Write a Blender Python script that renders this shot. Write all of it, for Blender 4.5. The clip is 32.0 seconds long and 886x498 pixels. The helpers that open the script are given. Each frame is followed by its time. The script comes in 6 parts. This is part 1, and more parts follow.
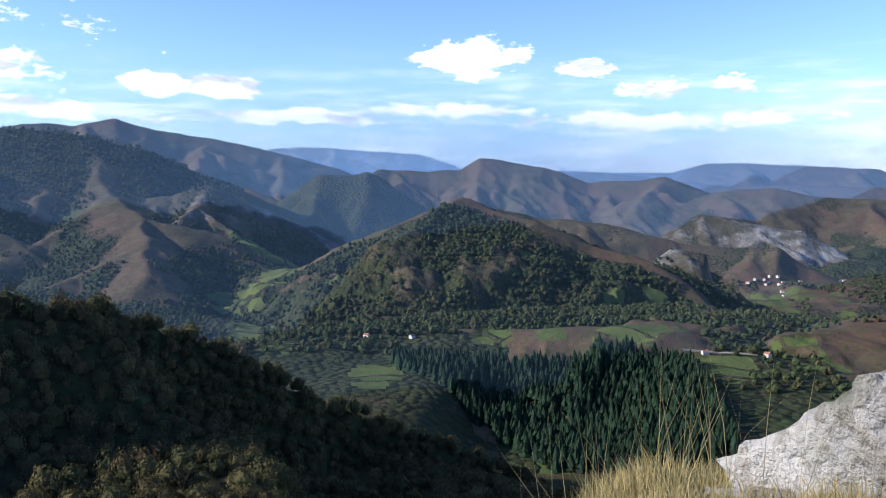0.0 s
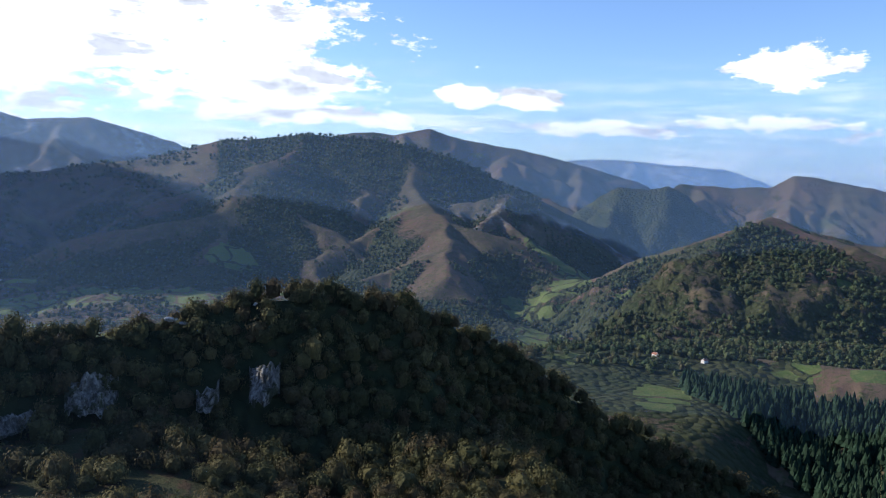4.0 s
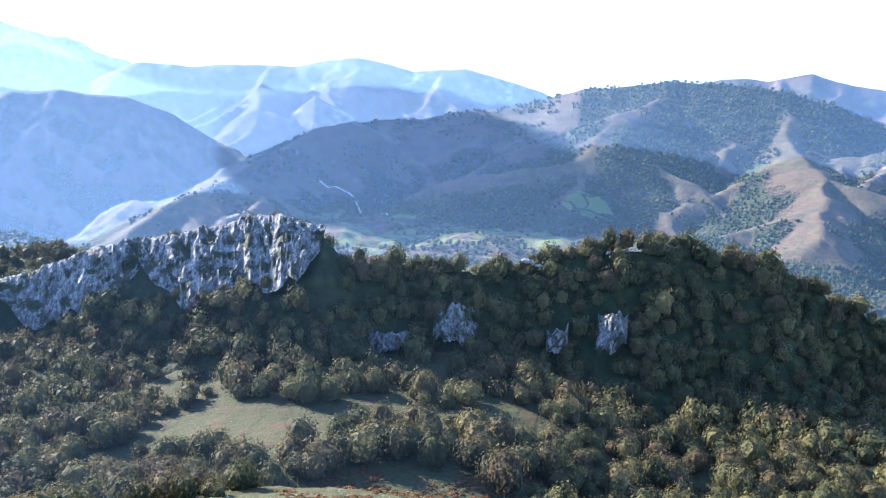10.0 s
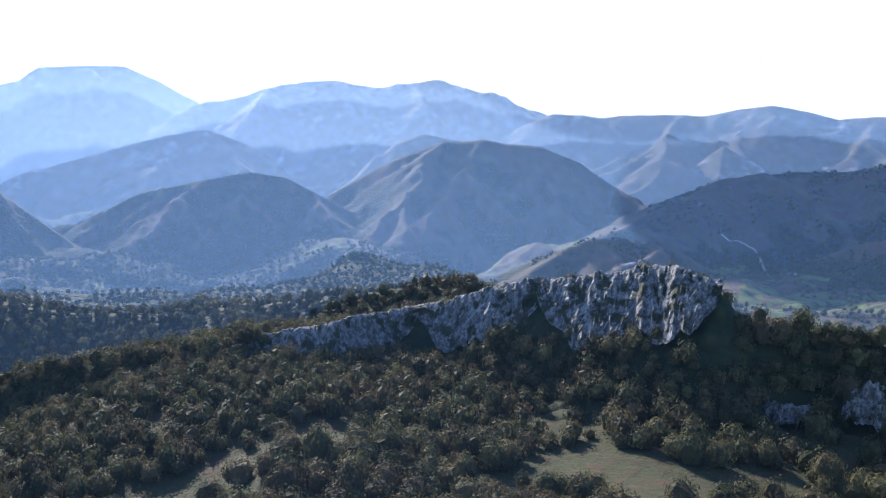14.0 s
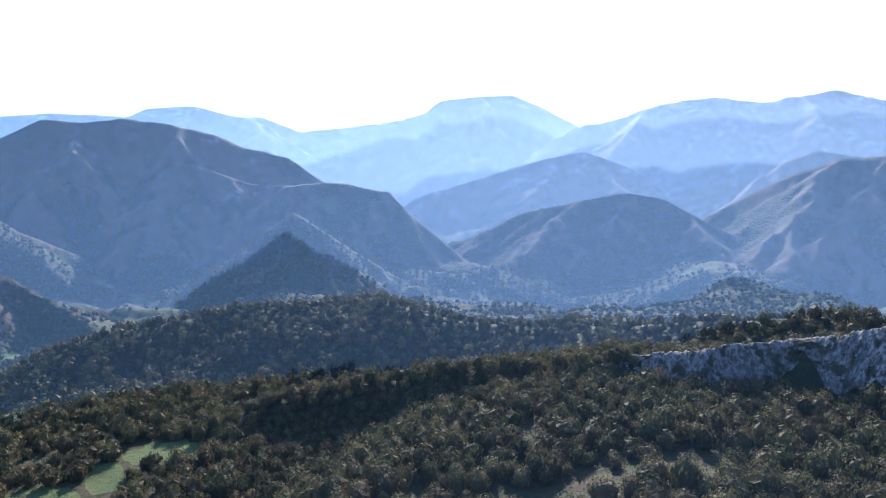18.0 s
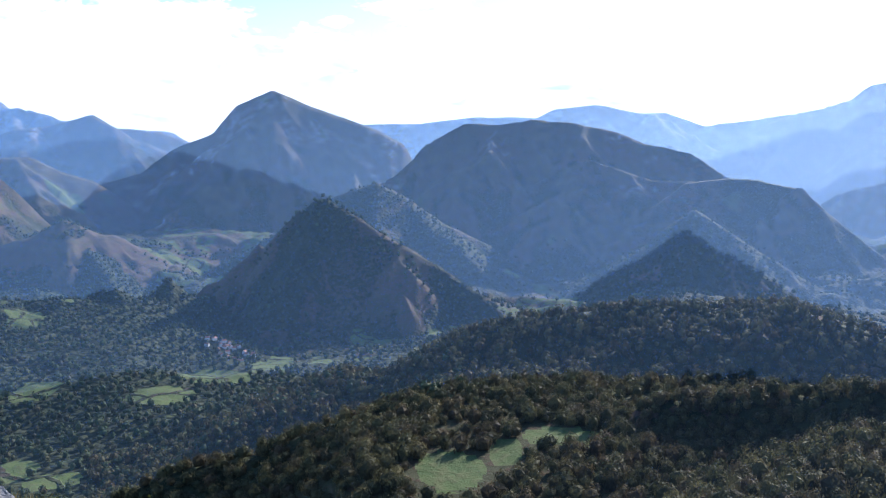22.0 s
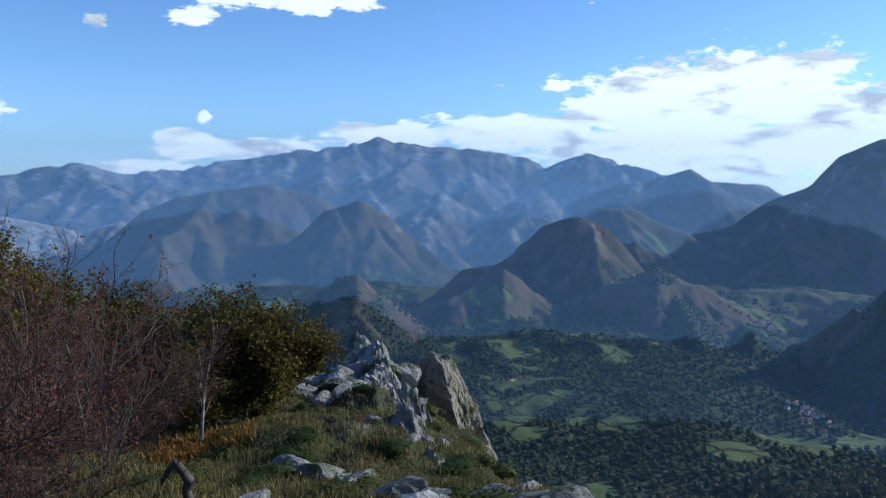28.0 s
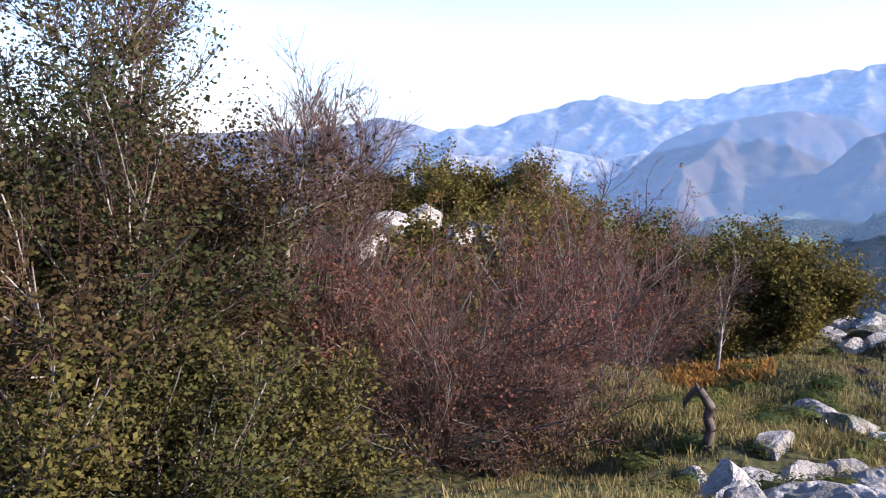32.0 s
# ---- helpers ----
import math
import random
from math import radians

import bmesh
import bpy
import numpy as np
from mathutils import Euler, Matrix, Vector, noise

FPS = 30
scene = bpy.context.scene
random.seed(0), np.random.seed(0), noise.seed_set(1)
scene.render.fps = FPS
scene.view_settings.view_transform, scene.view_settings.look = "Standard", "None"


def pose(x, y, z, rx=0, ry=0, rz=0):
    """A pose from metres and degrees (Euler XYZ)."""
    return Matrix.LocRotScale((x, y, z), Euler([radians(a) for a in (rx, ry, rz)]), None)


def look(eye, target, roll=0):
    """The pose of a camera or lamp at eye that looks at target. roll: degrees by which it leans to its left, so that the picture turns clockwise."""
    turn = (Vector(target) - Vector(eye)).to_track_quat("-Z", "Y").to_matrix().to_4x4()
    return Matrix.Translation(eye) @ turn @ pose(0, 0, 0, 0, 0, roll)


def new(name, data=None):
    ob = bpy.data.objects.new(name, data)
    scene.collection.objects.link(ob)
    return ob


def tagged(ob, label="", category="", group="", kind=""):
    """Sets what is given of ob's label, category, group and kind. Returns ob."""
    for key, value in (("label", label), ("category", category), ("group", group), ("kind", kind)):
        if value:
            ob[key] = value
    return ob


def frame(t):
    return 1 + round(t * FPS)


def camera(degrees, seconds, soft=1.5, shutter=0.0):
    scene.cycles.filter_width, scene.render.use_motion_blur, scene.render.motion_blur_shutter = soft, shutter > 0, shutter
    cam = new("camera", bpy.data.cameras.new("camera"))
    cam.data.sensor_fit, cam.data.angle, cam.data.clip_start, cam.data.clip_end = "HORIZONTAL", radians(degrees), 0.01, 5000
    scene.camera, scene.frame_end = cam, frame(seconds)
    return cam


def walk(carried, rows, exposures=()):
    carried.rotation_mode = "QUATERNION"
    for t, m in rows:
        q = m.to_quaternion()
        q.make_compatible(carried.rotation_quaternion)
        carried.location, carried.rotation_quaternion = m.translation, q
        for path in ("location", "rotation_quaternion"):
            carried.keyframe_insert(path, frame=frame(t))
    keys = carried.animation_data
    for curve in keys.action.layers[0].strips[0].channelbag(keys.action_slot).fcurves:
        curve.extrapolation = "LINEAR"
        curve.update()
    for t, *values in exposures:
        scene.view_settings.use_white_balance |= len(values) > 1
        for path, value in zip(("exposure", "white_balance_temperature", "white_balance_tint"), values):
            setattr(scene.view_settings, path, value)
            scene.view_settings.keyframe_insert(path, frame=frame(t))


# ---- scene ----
cam = camera(58.2, 32.0, soft=1.15)

# The viewer stands on the summit rock and turns to the left; the camera is held out a little in front of the eyes.
# Seconds, yaw to the left, pitch, roll, in degrees.
TURN = [
    (0.0, -0.00, -5.50, 0.00),
    (0.5, 5.24, -5.41, -0.57),
    (1.0, 7.91, -5.24, -0.77),
    (1.5, 10.03, -4.93, -0.96),
    (2.0, 13.94, -4.29, -0.79),
    (2.5, 16.86, -4.33, -0.71),
    (4.5, 21.62, -5.05, -2.12),
    (5.0, 22.94, -5.09, -1.76),
    (5.5, 28.29, -6.28, -1.80),
    (6.0, 30.29, -6.55, -2.33),
    (6.5, 32.31, -6.19, -2.20),
    (7.0, 34.64, -6.23, -2.40),
    (7.5, 36.78, -6.04, -2.20),
    (8.0, 39.25, -6.45, -1.72),
    (8.5, 41.29, -7.20, -1.78),
    (9.0, 42.80, -8.65, -2.25),
    (9.5, 44.49, -9.32, -2.62),
    (10.0, 46.47, -9.63, -2.39),
    (10.5, 51.15, -9.38, -2.40),
    (11.0, 54.91, -9.02, -2.46),
    (11.5, 56.37, -8.65, -2.60),
    (12.0, 60.73, -7.42, -2.55),
    (12.5, 64.57, -6.64, -2.00),
    (13.0, 68.39, -6.88, -1.75),
    (13.5, 70.95, -7.43, -2.53),
    (14.0, 74.70, -7.43, -2.84),
    (14.5, 76.47, -7.39, -2.33),
    (16.5, 89.25, -8.17, -2.22),
    (17.0, 91.98, -9.02, -1.00),
    (17.5, 97.78, -7.68, -1.66),
    (18.0, 101.13, -6.96, -1.49),
    (18.5, 103.76, -7.62, -1.14),
    (19.0, 106.51, -7.67, -0.45),
    (19.5, 111.71, -7.29, -0.77),
    (20.0, 114.80, -7.94, -0.70),
    (20.5, 116.67, -7.72, -0.87),
    (21.0, 120.87, -7.14, -0.28),
    (21.5, 124.90, -7.40, -0.45),
    (22.0, 129.24, -7.59, -0.01),
    (22.5, 132.62, -7.19, -0.20),
    (23.0, 134.69, -7.50, -0.54),
    (23.5, 137.21, -6.65, -0.46),
    (24.0, 139.17, -6.15, -0.11),
    (24.5, 143.00, -6.37, -0.77),
    (26.5, 149.27, -6.70, -1.35),
    (27.0, 153.14, -6.10, -0.26),
    (27.5, 161.00, -4.59, 0.40),
    (28.0, 169.89, -3.88, -0.18),
    (28.5, 176.58, -3.56, 0.67),
    (29.0, 181.41, -4.16, 0.57),
    (29.5, 186.04, -6.19, -0.03),
    (30.0, 190.66, -7.63, 0.11),
    (30.5, 194.68, -7.98, -0.06),
    (31.0, 198.80, -7.37, 0.11),
    (31.5, 202.52, -7.93, -0.06),
    (32.0, 205.97, -8.64, 1.18),
]
EYE = 1.6
REACH = 0.25


def held(yaw, pitch, roll):
    a = radians(yaw)
    return pose(-REACH * math.sin(a), REACH * math.cos(a), EYE, 90 + pitch, roll, yaw)


EXPOSURES = [(0.0, 0.5, 6100, 13), (1.0, 0.4, 6400, 15), (2.5, 0.35, 6350, 14), (5.0, 0.5, 6200, 12), (5.6, 1.1, 6900, 24), (7.0, 1.2, 6900, 24), (8.4, 1.25, 6700, 22), (9.2, 2.3, 5950, 14), (11.5, 2.2, 5950, 14),
             (12.2, 1.3, 6000, 15), (14.5, 1.15, 6000, 15), (17.0, 1.35, 5950, 14), (18.5, 1.25, 5950, 14), (20.0, 1.25, 5950, 14), (22.5, 0.85, 5800, 13), (24.0, 0.45, 5550, 9), (24.5, 0.4, 5550, 9), (26.5, 0.95, 6150, 13),
             (27.4, 0.05, 5600, 4), (29.2, 0.0, 5600, 4), (29.8, 0.65, 6300, 19), (31.0, 1.05, 6350, 20), (32.0, 1.5, 6550, 22)]
walk(cam, [(t, held(y, p, r)) for t, y, p, r in TURN], EXPOSURES)

# ---- light ----
SUN_YAW, SUN_UP = 98.0, 23.0
sun_way = Vector((-math.sin(radians(SUN_YAW)) * math.cos(radians(SUN_UP)), math.cos(radians(SUN_YAW)) * math.cos(radians(SUN_UP)), math.sin(radians(SUN_UP))))
sun = new("sun", bpy.data.lights.new("sun", "SUN"))
sun.data.energy, sun.data.angle, sun.data.color = 5.0, radians(0.6), (1.0, 0.93, 0.82)
sun.matrix_world = look(sun_way * 50, (0, 0, 0))

world = bpy.data.worlds.new("sky")
scene.world = world
world.use_nodes = True


class Net:
    """A short hand for shader nodes."""

    def __init__(self, tree):
        self.tree = tree

    def node(self, kind, ins=None):
        n = self.tree.nodes.new(kind)
        for k, v in (ins or {}).items():
            self.put(n.inputs[k], v)
        return n

    def put(self, socket, v):
        if isinstance(v, bpy.types.NodeSocket):
            self.tree.links.new(v, socket)
        elif isinstance(v, bpy.types.Node):
            self.tree.links.new(v.outputs[0], socket)
        else:
            socket.default_value = v

    def math(self, op, a, b=0.0, c=0.0, clamp=False):
        n = self.node("ShaderNodeMath", {0: a, 1: b, 2: c})
        n.operation, n.use_clamp = op, clamp
        return n.outputs[0]

    def vec(self, op, a, b):
        n = self.node("ShaderNodeVectorMath", {0: a, 1: b})
        n.operation = op
        return n.outputs[0]

    def length(self, a):
        n = self.node("ShaderNodeVectorMath", {0: a})
        n.operation = "LENGTH"
        return n.outputs["Value"]

    def attr(self, name):
        n = self.node("ShaderNodeAttribute")
        n.attribute_name = name
        return n.outputs["Fac"]

    def step(self, x, lo, hi):
        n = self.node("ShaderNodeMapRange", {0: x, 1: lo, 2: hi})
        n.interpolation_type = "SMOOTHSTEP"
        return n.outputs[0]

    def noise(self, vector, scale, detail=4.0, rough=0.55, out=0):
        n = self.node("ShaderNodeTexNoise", {"Vector": vector, "Scale": scale, "Detail": detail, "Roughness": rough})
        return n.outputs[out]

    def mix(self, fac, a, b):
        n = self.node("ShaderNodeMix", {0: fac})
        n.data_type = "RGBA"
        for s, v in ((n.inputs[6], a), (n.inputs[7], b)):
            self.put(s, (*v, 1.0) if isinstance(v, tuple) and len(v) == 3 else v)
        return n.outputs[2]


def build_sky():
    net = Net(world.node_tree)
    world.node_tree.nodes.clear()
    sky = net.node("ShaderNodeTexSky")
    sky.sky_type, sky.sun_disc = "NISHITA", False
    sky.sun_elevation, sky.sun_rotation = radians(SUN_UP), radians(-SUN_YAW)
    sky.altitude, sky.air_density, sky.dust_density, sky.ozone_density = 1000, 1.0, 0.5, 2.0
    way = net.node("ShaderNodeTexCoord").outputs["Generated"]
    xyz = net.node("ShaderNodeSeparateXYZ", {0: way})
    yaw = net.math("MULTIPLY", net.math("ARCTAN2", net.math("MULTIPLY", xyz.outputs[0], -1.0), xyz.outputs[1]), 180 / math.pi)
    yaw = net.math("MODULO", net.math("ADD", yaw, 420.0), 360.0)          # 60 at yaw 0
    up = net.math("MULTIPLY", net.math("ARCSINE", xyz.outputs[2]), 180 / math.pi)
    warp = net.vec("MULTIPLY", way, (1.0, 1.0, 2.4))
    puff = net.noise(warp, 16.0, 8.0, 0.62)
    fine = net.noise(warp, 60.0, 6.0, 0.6)
    lumps = net.math("ADD", net.math("MULTIPLY", puff, 1.3), net.math("MULTIPLY", fine, 0.5))
    total = None
    # cumulus: yaw, height, half width, half height in degrees, weight
    for a, e, w, h, k in CLOUDS_WEST + CLOUDS_SOUTH + CLOUDS_EAST:
        dx = net.math("DIVIDE", net.math("SUBTRACT", yaw, a + 60.0), w)
        dy = net.math("DIVIDE", net.math("SUBTRACT", up, e), h)
        d = net.math("ADD", net.math("MULTIPLY", dx, dx), net.math("MULTIPLY", dy, dy))
        bump = net.math("MULTIPLY", net.math("EXPONENT", net.math("MULTIPLY", d, -0.7)), k)
        total = bump if total is None else net.math("MAXIMUM", total, bump)
    # a thin veil low over the western horizon
    flat = net.vec("MULTIPLY", way, (1.0, 1.0, 9.0))
    veil = net.step(net.noise(flat, 7.0, 6.0, 0.6), 0.42, 0.72)
    low = net.math("MULTIPLY", net.math("MULTIPLY", net.step(up, 9.0, 3.0), net.step(yaw, 135.0, 95.0)), net.math("MULTIPLY", veil, 0.75))
    thick = net.step(net.math("ADD", total, net.math("MULTIPLY", net.math("SUBTRACT", lumps, 0.9), 1.25)), 0.45, 0.64)
    cover = net.math("MAXIMUM", thick, low)
    shade = net.step(net.math("SUBTRACT", lumps, net.math("MULTIPLY", total, 0.25)), 0.45, 0.85)
    grey = net.step(net.noise(net.vec("MULTIPLY", way, (1.0, 1.0, 3.2)), 11.0, 6.0, 0.6), 0.34, 0.5)
    white = net.mix(net.math("MAXIMUM", grey, net.math("MULTIPLY", shade, 0.35)), (3.0, 3.2, 3.7), (7.2, 7.3, 7.4))
    blue = net.mix(1.0, sky.outputs[0], (0.78, 0.89, 1.1))
    blue.node.blend_type = "MULTIPLY"
    full = net.mix(net.math("MULTIPLY", cover, 0.93), blue, white)
    bg = net.node("ShaderNodeBackground", {0: full, 1: 0.15})
    net.node("ShaderNodeOutputWorld", {0: bg})


# the clouds over the west, the south and the east
CLOUDS_WEST = [(36, 11, 9, 6, 0.85), (33.9, 6.3, 7.4, 2.3, 1.05), (32.6, 4.3, 6.7, 1, 1), (19.6, 6, 2.8, 0.9, 0.95), (14.9, 5.9, 2.8, 1.1, 0.95), (-1.7, 7.9, 2.9, 1.3, 1.05), (-5, 7.9, 1.6, 0.9, 0.9), (-10.2, 7.1, 2.1, 0.7, 0.85), (-15, 5.7, 3.6, 1, 0.72),
               (-19.6, 5.7, 2.7, 0.7, 0.7), (0.1, 4.3, 7.2, 0.7, 0.75), (11.3, 3.8, 11.6, 0.7, 0.72), (-15.5, 3.5, 11.2, 0.8, 0.68), (24.9, 3.9, 5.4, 0.7, 0.75), (52, 9, 22, 5, 1), (40, 17, 14, 6, 0.8)]
CLOUDS_SOUTH = [(138.5, 4.5, 11.6, 2.6, 1.1), (121.1, 3.8, 14.8, 2.6, 1.05), (130.3, 9.3, 3.8, 1.5, 1), (127, 8.1, 1.8, 0.7, 0.8), (120.2, 9.1, 4.2, 2.6, 1.05), (113.4, 8.7, 3.6, 2.8, 1.05), (111.1, 6.3, 3.6, 3.3, 1), (136.6, 8.3, 1.3, 0.5, 0.72),
                (123.6, 7.7, 0.9, 0.5, 0.72), (148.6, 6.8, 6.3, 3, 1.1), (143.2, 4.9, 5.4, 2.6, 1.05), (80, 14, 38, 14, 1.05), (106, 9, 13, 6, 1)]
CLOUDS_EAST = [(151.5, 6.9, 9.4, 2.1, 1.1), (157.5, 6.7, 4, 1.9, 1), (165.1, 4.4, 6.7, 1.4, 1), (161.8, 7.5, 1.7, 0.5, 0.75), (154.3, 5.7, 7.2, 2.6, 1.1), (151.7, 3.3, 13.4, 2.1, 1.1), (164, 4.4, 6.3, 1.5, 1.05), (173.3, 4, 5.8, 1.2, 1),
               (184.3, 3.1, 6.7, 0.9, 0.95), (188, 3.8, 2.2, 0.7, 0.9), (190.2, 1.8, 4, 0.6, 0.8), (186.5, 5.2, 0.6, 0.6, 0.8), (162.1, 7.7, 0.8, 0.4, 0.8), (187.3, 11.8, 1.8, 0.7, 0.9), (180, 13.3, 5.8, 1.1, 1), (193.1, 11.1, 1, 0.6, 0.8),
               (203.7, 4.9, 4.9, 1.1, 1), (222.4, 9.1, 4, 0.8, 0.7)]
build_sky()


# ---- materials ----
def material(name):
    m = bpy.data.materials.new(name)
    m.use_nodes = True
    net = Net(m.node_tree)
    bsdf = m.node_tree.nodes["Principled BSDF"]
    return m, net, bsdf


def at_place(net):
    return net.node("ShaderNodeNewGeometry").outputs["Position"]


def bumped(net, bsdf, height, strength, distance):
    n = net.node("ShaderNodeBump", {"Height": height, "Strength": strength, "Distance": distance})
    net.put(bsdf.inputs["Normal"], n)


def limestone_mat(name="limestone", dark=(0.2, 0.19, 0.18), light=(0.55, 0.53, 0.5), lichen=(0.24, 0.22, 0.18)):
    m, net, b = material(name)
    p = at_place(net)
    streak = net.vec("MULTIPLY", p, (1.0, 1.0, 0.25))
    big = net.noise(streak, 0.22, 6.0, 0.65)
    small = net.noise(p, 3.0, 7.0, 0.65)
    c = net.mix(net.step(net.math("ADD", net.math("MULTIPLY", big, 0.5), net.math("MULTIPLY", net.noise(streak, 1.3, 5.0, 0.65), 0.5)), 0.4, 0.58), dark, light)
    c = net.mix(net.step(small, 0.5, 0.68), c, lichen)
    c = net.mix(net.step(net.noise(p, 0.5, 5.0, 0.6), 0.55, 0.66), c, (0.075, 0.085, 0.04))
    net.put(b.inputs["Base Color"], c)
    b.inputs["Roughness"].default_value = 0.92
    bumped(net, b, net.math("ADD", small, net.math("MULTIPLY", big, 2.0)), 0.9, 0.5)
    return m


def cliff_mat():
    """Old grey limestone with dark upright cracks and shrubs on its ledges."""
    m, net, b = material("cliff_limestone")
    p = at_place(net)
    upright = net.vec("MULTIPLY", p, (1.0, 1.0, 0.16))
    crack = net.noise(upright, 0.55, 6.0, 0.7)
    small = net.noise(p, 0.6, 7.0, 0.65)
    c = net.mix(net.step(crack, 0.4, 0.6), (0.09, 0.085, 0.075), (0.34, 0.32, 0.285))
    c = net.mix(net.step(small, 0.48, 0.66), c, (0.13, 0.125, 0.11))
    c = net.mix(net.step(net.noise(p, 0.16, 5.0, 0.62), 0.5, 0.58), c, (0.045, 0.048, 0.02))
    net.put(b.inputs["Base Color"], c)
    b.inputs["Roughness"].default_value = 0.95
    bumped(net, b, net.math("ADD", small, net.math("MULTIPLY", crack, 2.0)), 1.0, 1.2)
    return m


def land_mat():
    """Heath, woodland, meadow and limestone, mixed by the cover that each stretch of land carries."""
    m, net, b = material("land")
    p = at_place(net)
    rock = net.attr("rock")
    wood = net.attr("wood")
    mead = net.attr("meadow")
    turf = net.attr("turf")
    n200 = net.noise(p, 0.006, 5.0, 0.6)
    n40 = net.noise(p, 0.03, 6.0, 0.62)
    n6 = net.noise(p, 0.16, 6.0, 0.65)
    n1 = net.noise(p, 1.2, 6.0, 0.65)
    crag = net.math("ABSOLUTE", net.math("SUBTRACT", net.noise(net.vec("MULTIPLY", p, (1.0, 1.0, 0.12)), 0.011, 5.0, 0.55), 0.5))
    # heath and bracken
    heath = net.mix(net.step(n40, 0.35, 0.65), (0.055, 0.046, 0.03), (0.105, 0.08, 0.05))
    heath = net.mix(net.step(n200, 0.42, 0.62), heath, (0.095, 0.058, 0.042))
    heath = net.mix(net.step(n6, 0.48, 0.62), heath, (0.055, 0.058, 0.022))
    sward = net.mix(net.step(n1, 0.35, 0.65), (0.03, 0.035, 0.013), (0.056, 0.054, 0.021))
    sward = net.mix(net.step(n6, 0.5, 0.62), sward, (0.062, 0.04, 0.02))
    heath = net.mix(turf, heath, sward)
    # meadow, field by field
    warped = net.vec("ADD", p, net.vec("MULTIPLY", net.noise(p, 0.012, 3.0, 0.5, 1), (70.0, 70.0, 0.0)))
    plan = net.vec("MULTIPLY", warped, (1.0, 1.0, 0.0))
    cell = net.node("ShaderNodeTexVoronoi", {"Vector": plan, "Scale": 0.02})
    pick = net.node("ShaderNodeSeparateColor", {0: cell.outputs["Color"]})
    edge = net.node("ShaderNodeTexVoronoi", {"Vector": plan, "Scale": 0.02})
    edge.feature = "DISTANCE_TO_EDGE"
    hedge = edge.outputs["Distance"]
    grass = net.mix(pick.outputs[1], (0.05, 0.08, 0.022), (0.095, 0.125, 0.034))
    grass = net.mix(net.step(n6, 0.4, 0.7), grass, (0.10, 0.105, 0.04))
    # woodland floor and crowns, each crown cell lighter towards its middle
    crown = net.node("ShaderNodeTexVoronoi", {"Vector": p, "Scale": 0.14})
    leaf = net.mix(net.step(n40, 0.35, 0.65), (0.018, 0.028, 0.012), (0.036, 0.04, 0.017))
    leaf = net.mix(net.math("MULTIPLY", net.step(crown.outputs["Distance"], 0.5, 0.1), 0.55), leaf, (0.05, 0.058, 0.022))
    stone = net.mix(net.step(n40, 0.3, 0.7), (0.18, 0.175, 0.165), (0.36, 0.35, 0.33))
    stone = net.mix(net.math("MULTIPLY", net.step(crag, 0.06, 0.0), 0.7), stone, (0.16, 0.155, 0.14))
    field = net.math("MULTIPLY", net.step(net.math("SUBTRACT", mead, pick.outputs[0]), -0.04, 0.04), net.step(net.math("ADD", hedge, net.math("MULTIPLY", n6, 0.05)), 0.06, 0.09))
    field = net.math("MAXIMUM", field, net.step(mead, 1.3, 1.6))
    patchy = net.math("MULTIPLY", net.step(wood, 0.08, 0.3), 0.8)
    wooded = net.step(net.math("ADD", net.math("ADD", wood, net.math("MULTIPLY", net.math("SUBTRACT", n40, 0.5), patchy)), net.math("MULTIPLY", net.math("SUBTRACT", n6, 0.5), patchy)), 0.44, 0.56)
    stony = net.step(net.math("ADD", net.math("ADD", rock, net.math("ADD", net.math("MULTIPLY", net.math("SUBTRACT", n200, 0.5), 1.0), net.math("MULTIPLY", net.math("SUBTRACT", n40, 0.5), 0.6))), net.math("MULTIPLY", net.math("SUBTRACT", n6, 0.5), 0.3)), 0.4, 0.8)
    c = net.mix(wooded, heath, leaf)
    c = net.mix(field, c, grass)
    c = net.mix(stony, c, stone)
    net.put(b.inputs["Base Color"], c)
    b.inputs["Roughness"].default_value = 0.95
    b.inputs["Specular IOR Level"].default_value = 0.15
    tops = net.math("MULTIPLY", net.math("MULTIPLY", wooded, net.math("SUBTRACT", 1.0, field)), net.math("SUBTRACT", 0.8, crown.outputs["Distance"]))
    h = net.math("ADD", net.math("MULTIPLY", tops, 5.0), net.math("ADD", net.math("MULTIPLY", n6, 2.0), net.math("MULTIPLY", net.math("MULTIPLY", stony, n6), 5.0)))
    far = net.step(net.length(p), 400.0, 1200.0)
    h = net.math("SUBTRACT", h, net.math("MULTIPLY", net.math("MULTIPLY", crag, far), net.math("ADD", 6.0, net.math("MULTIPLY", stony, 12.0))))
    bumped(net, b, h, 0.8, 1.0)
    return m


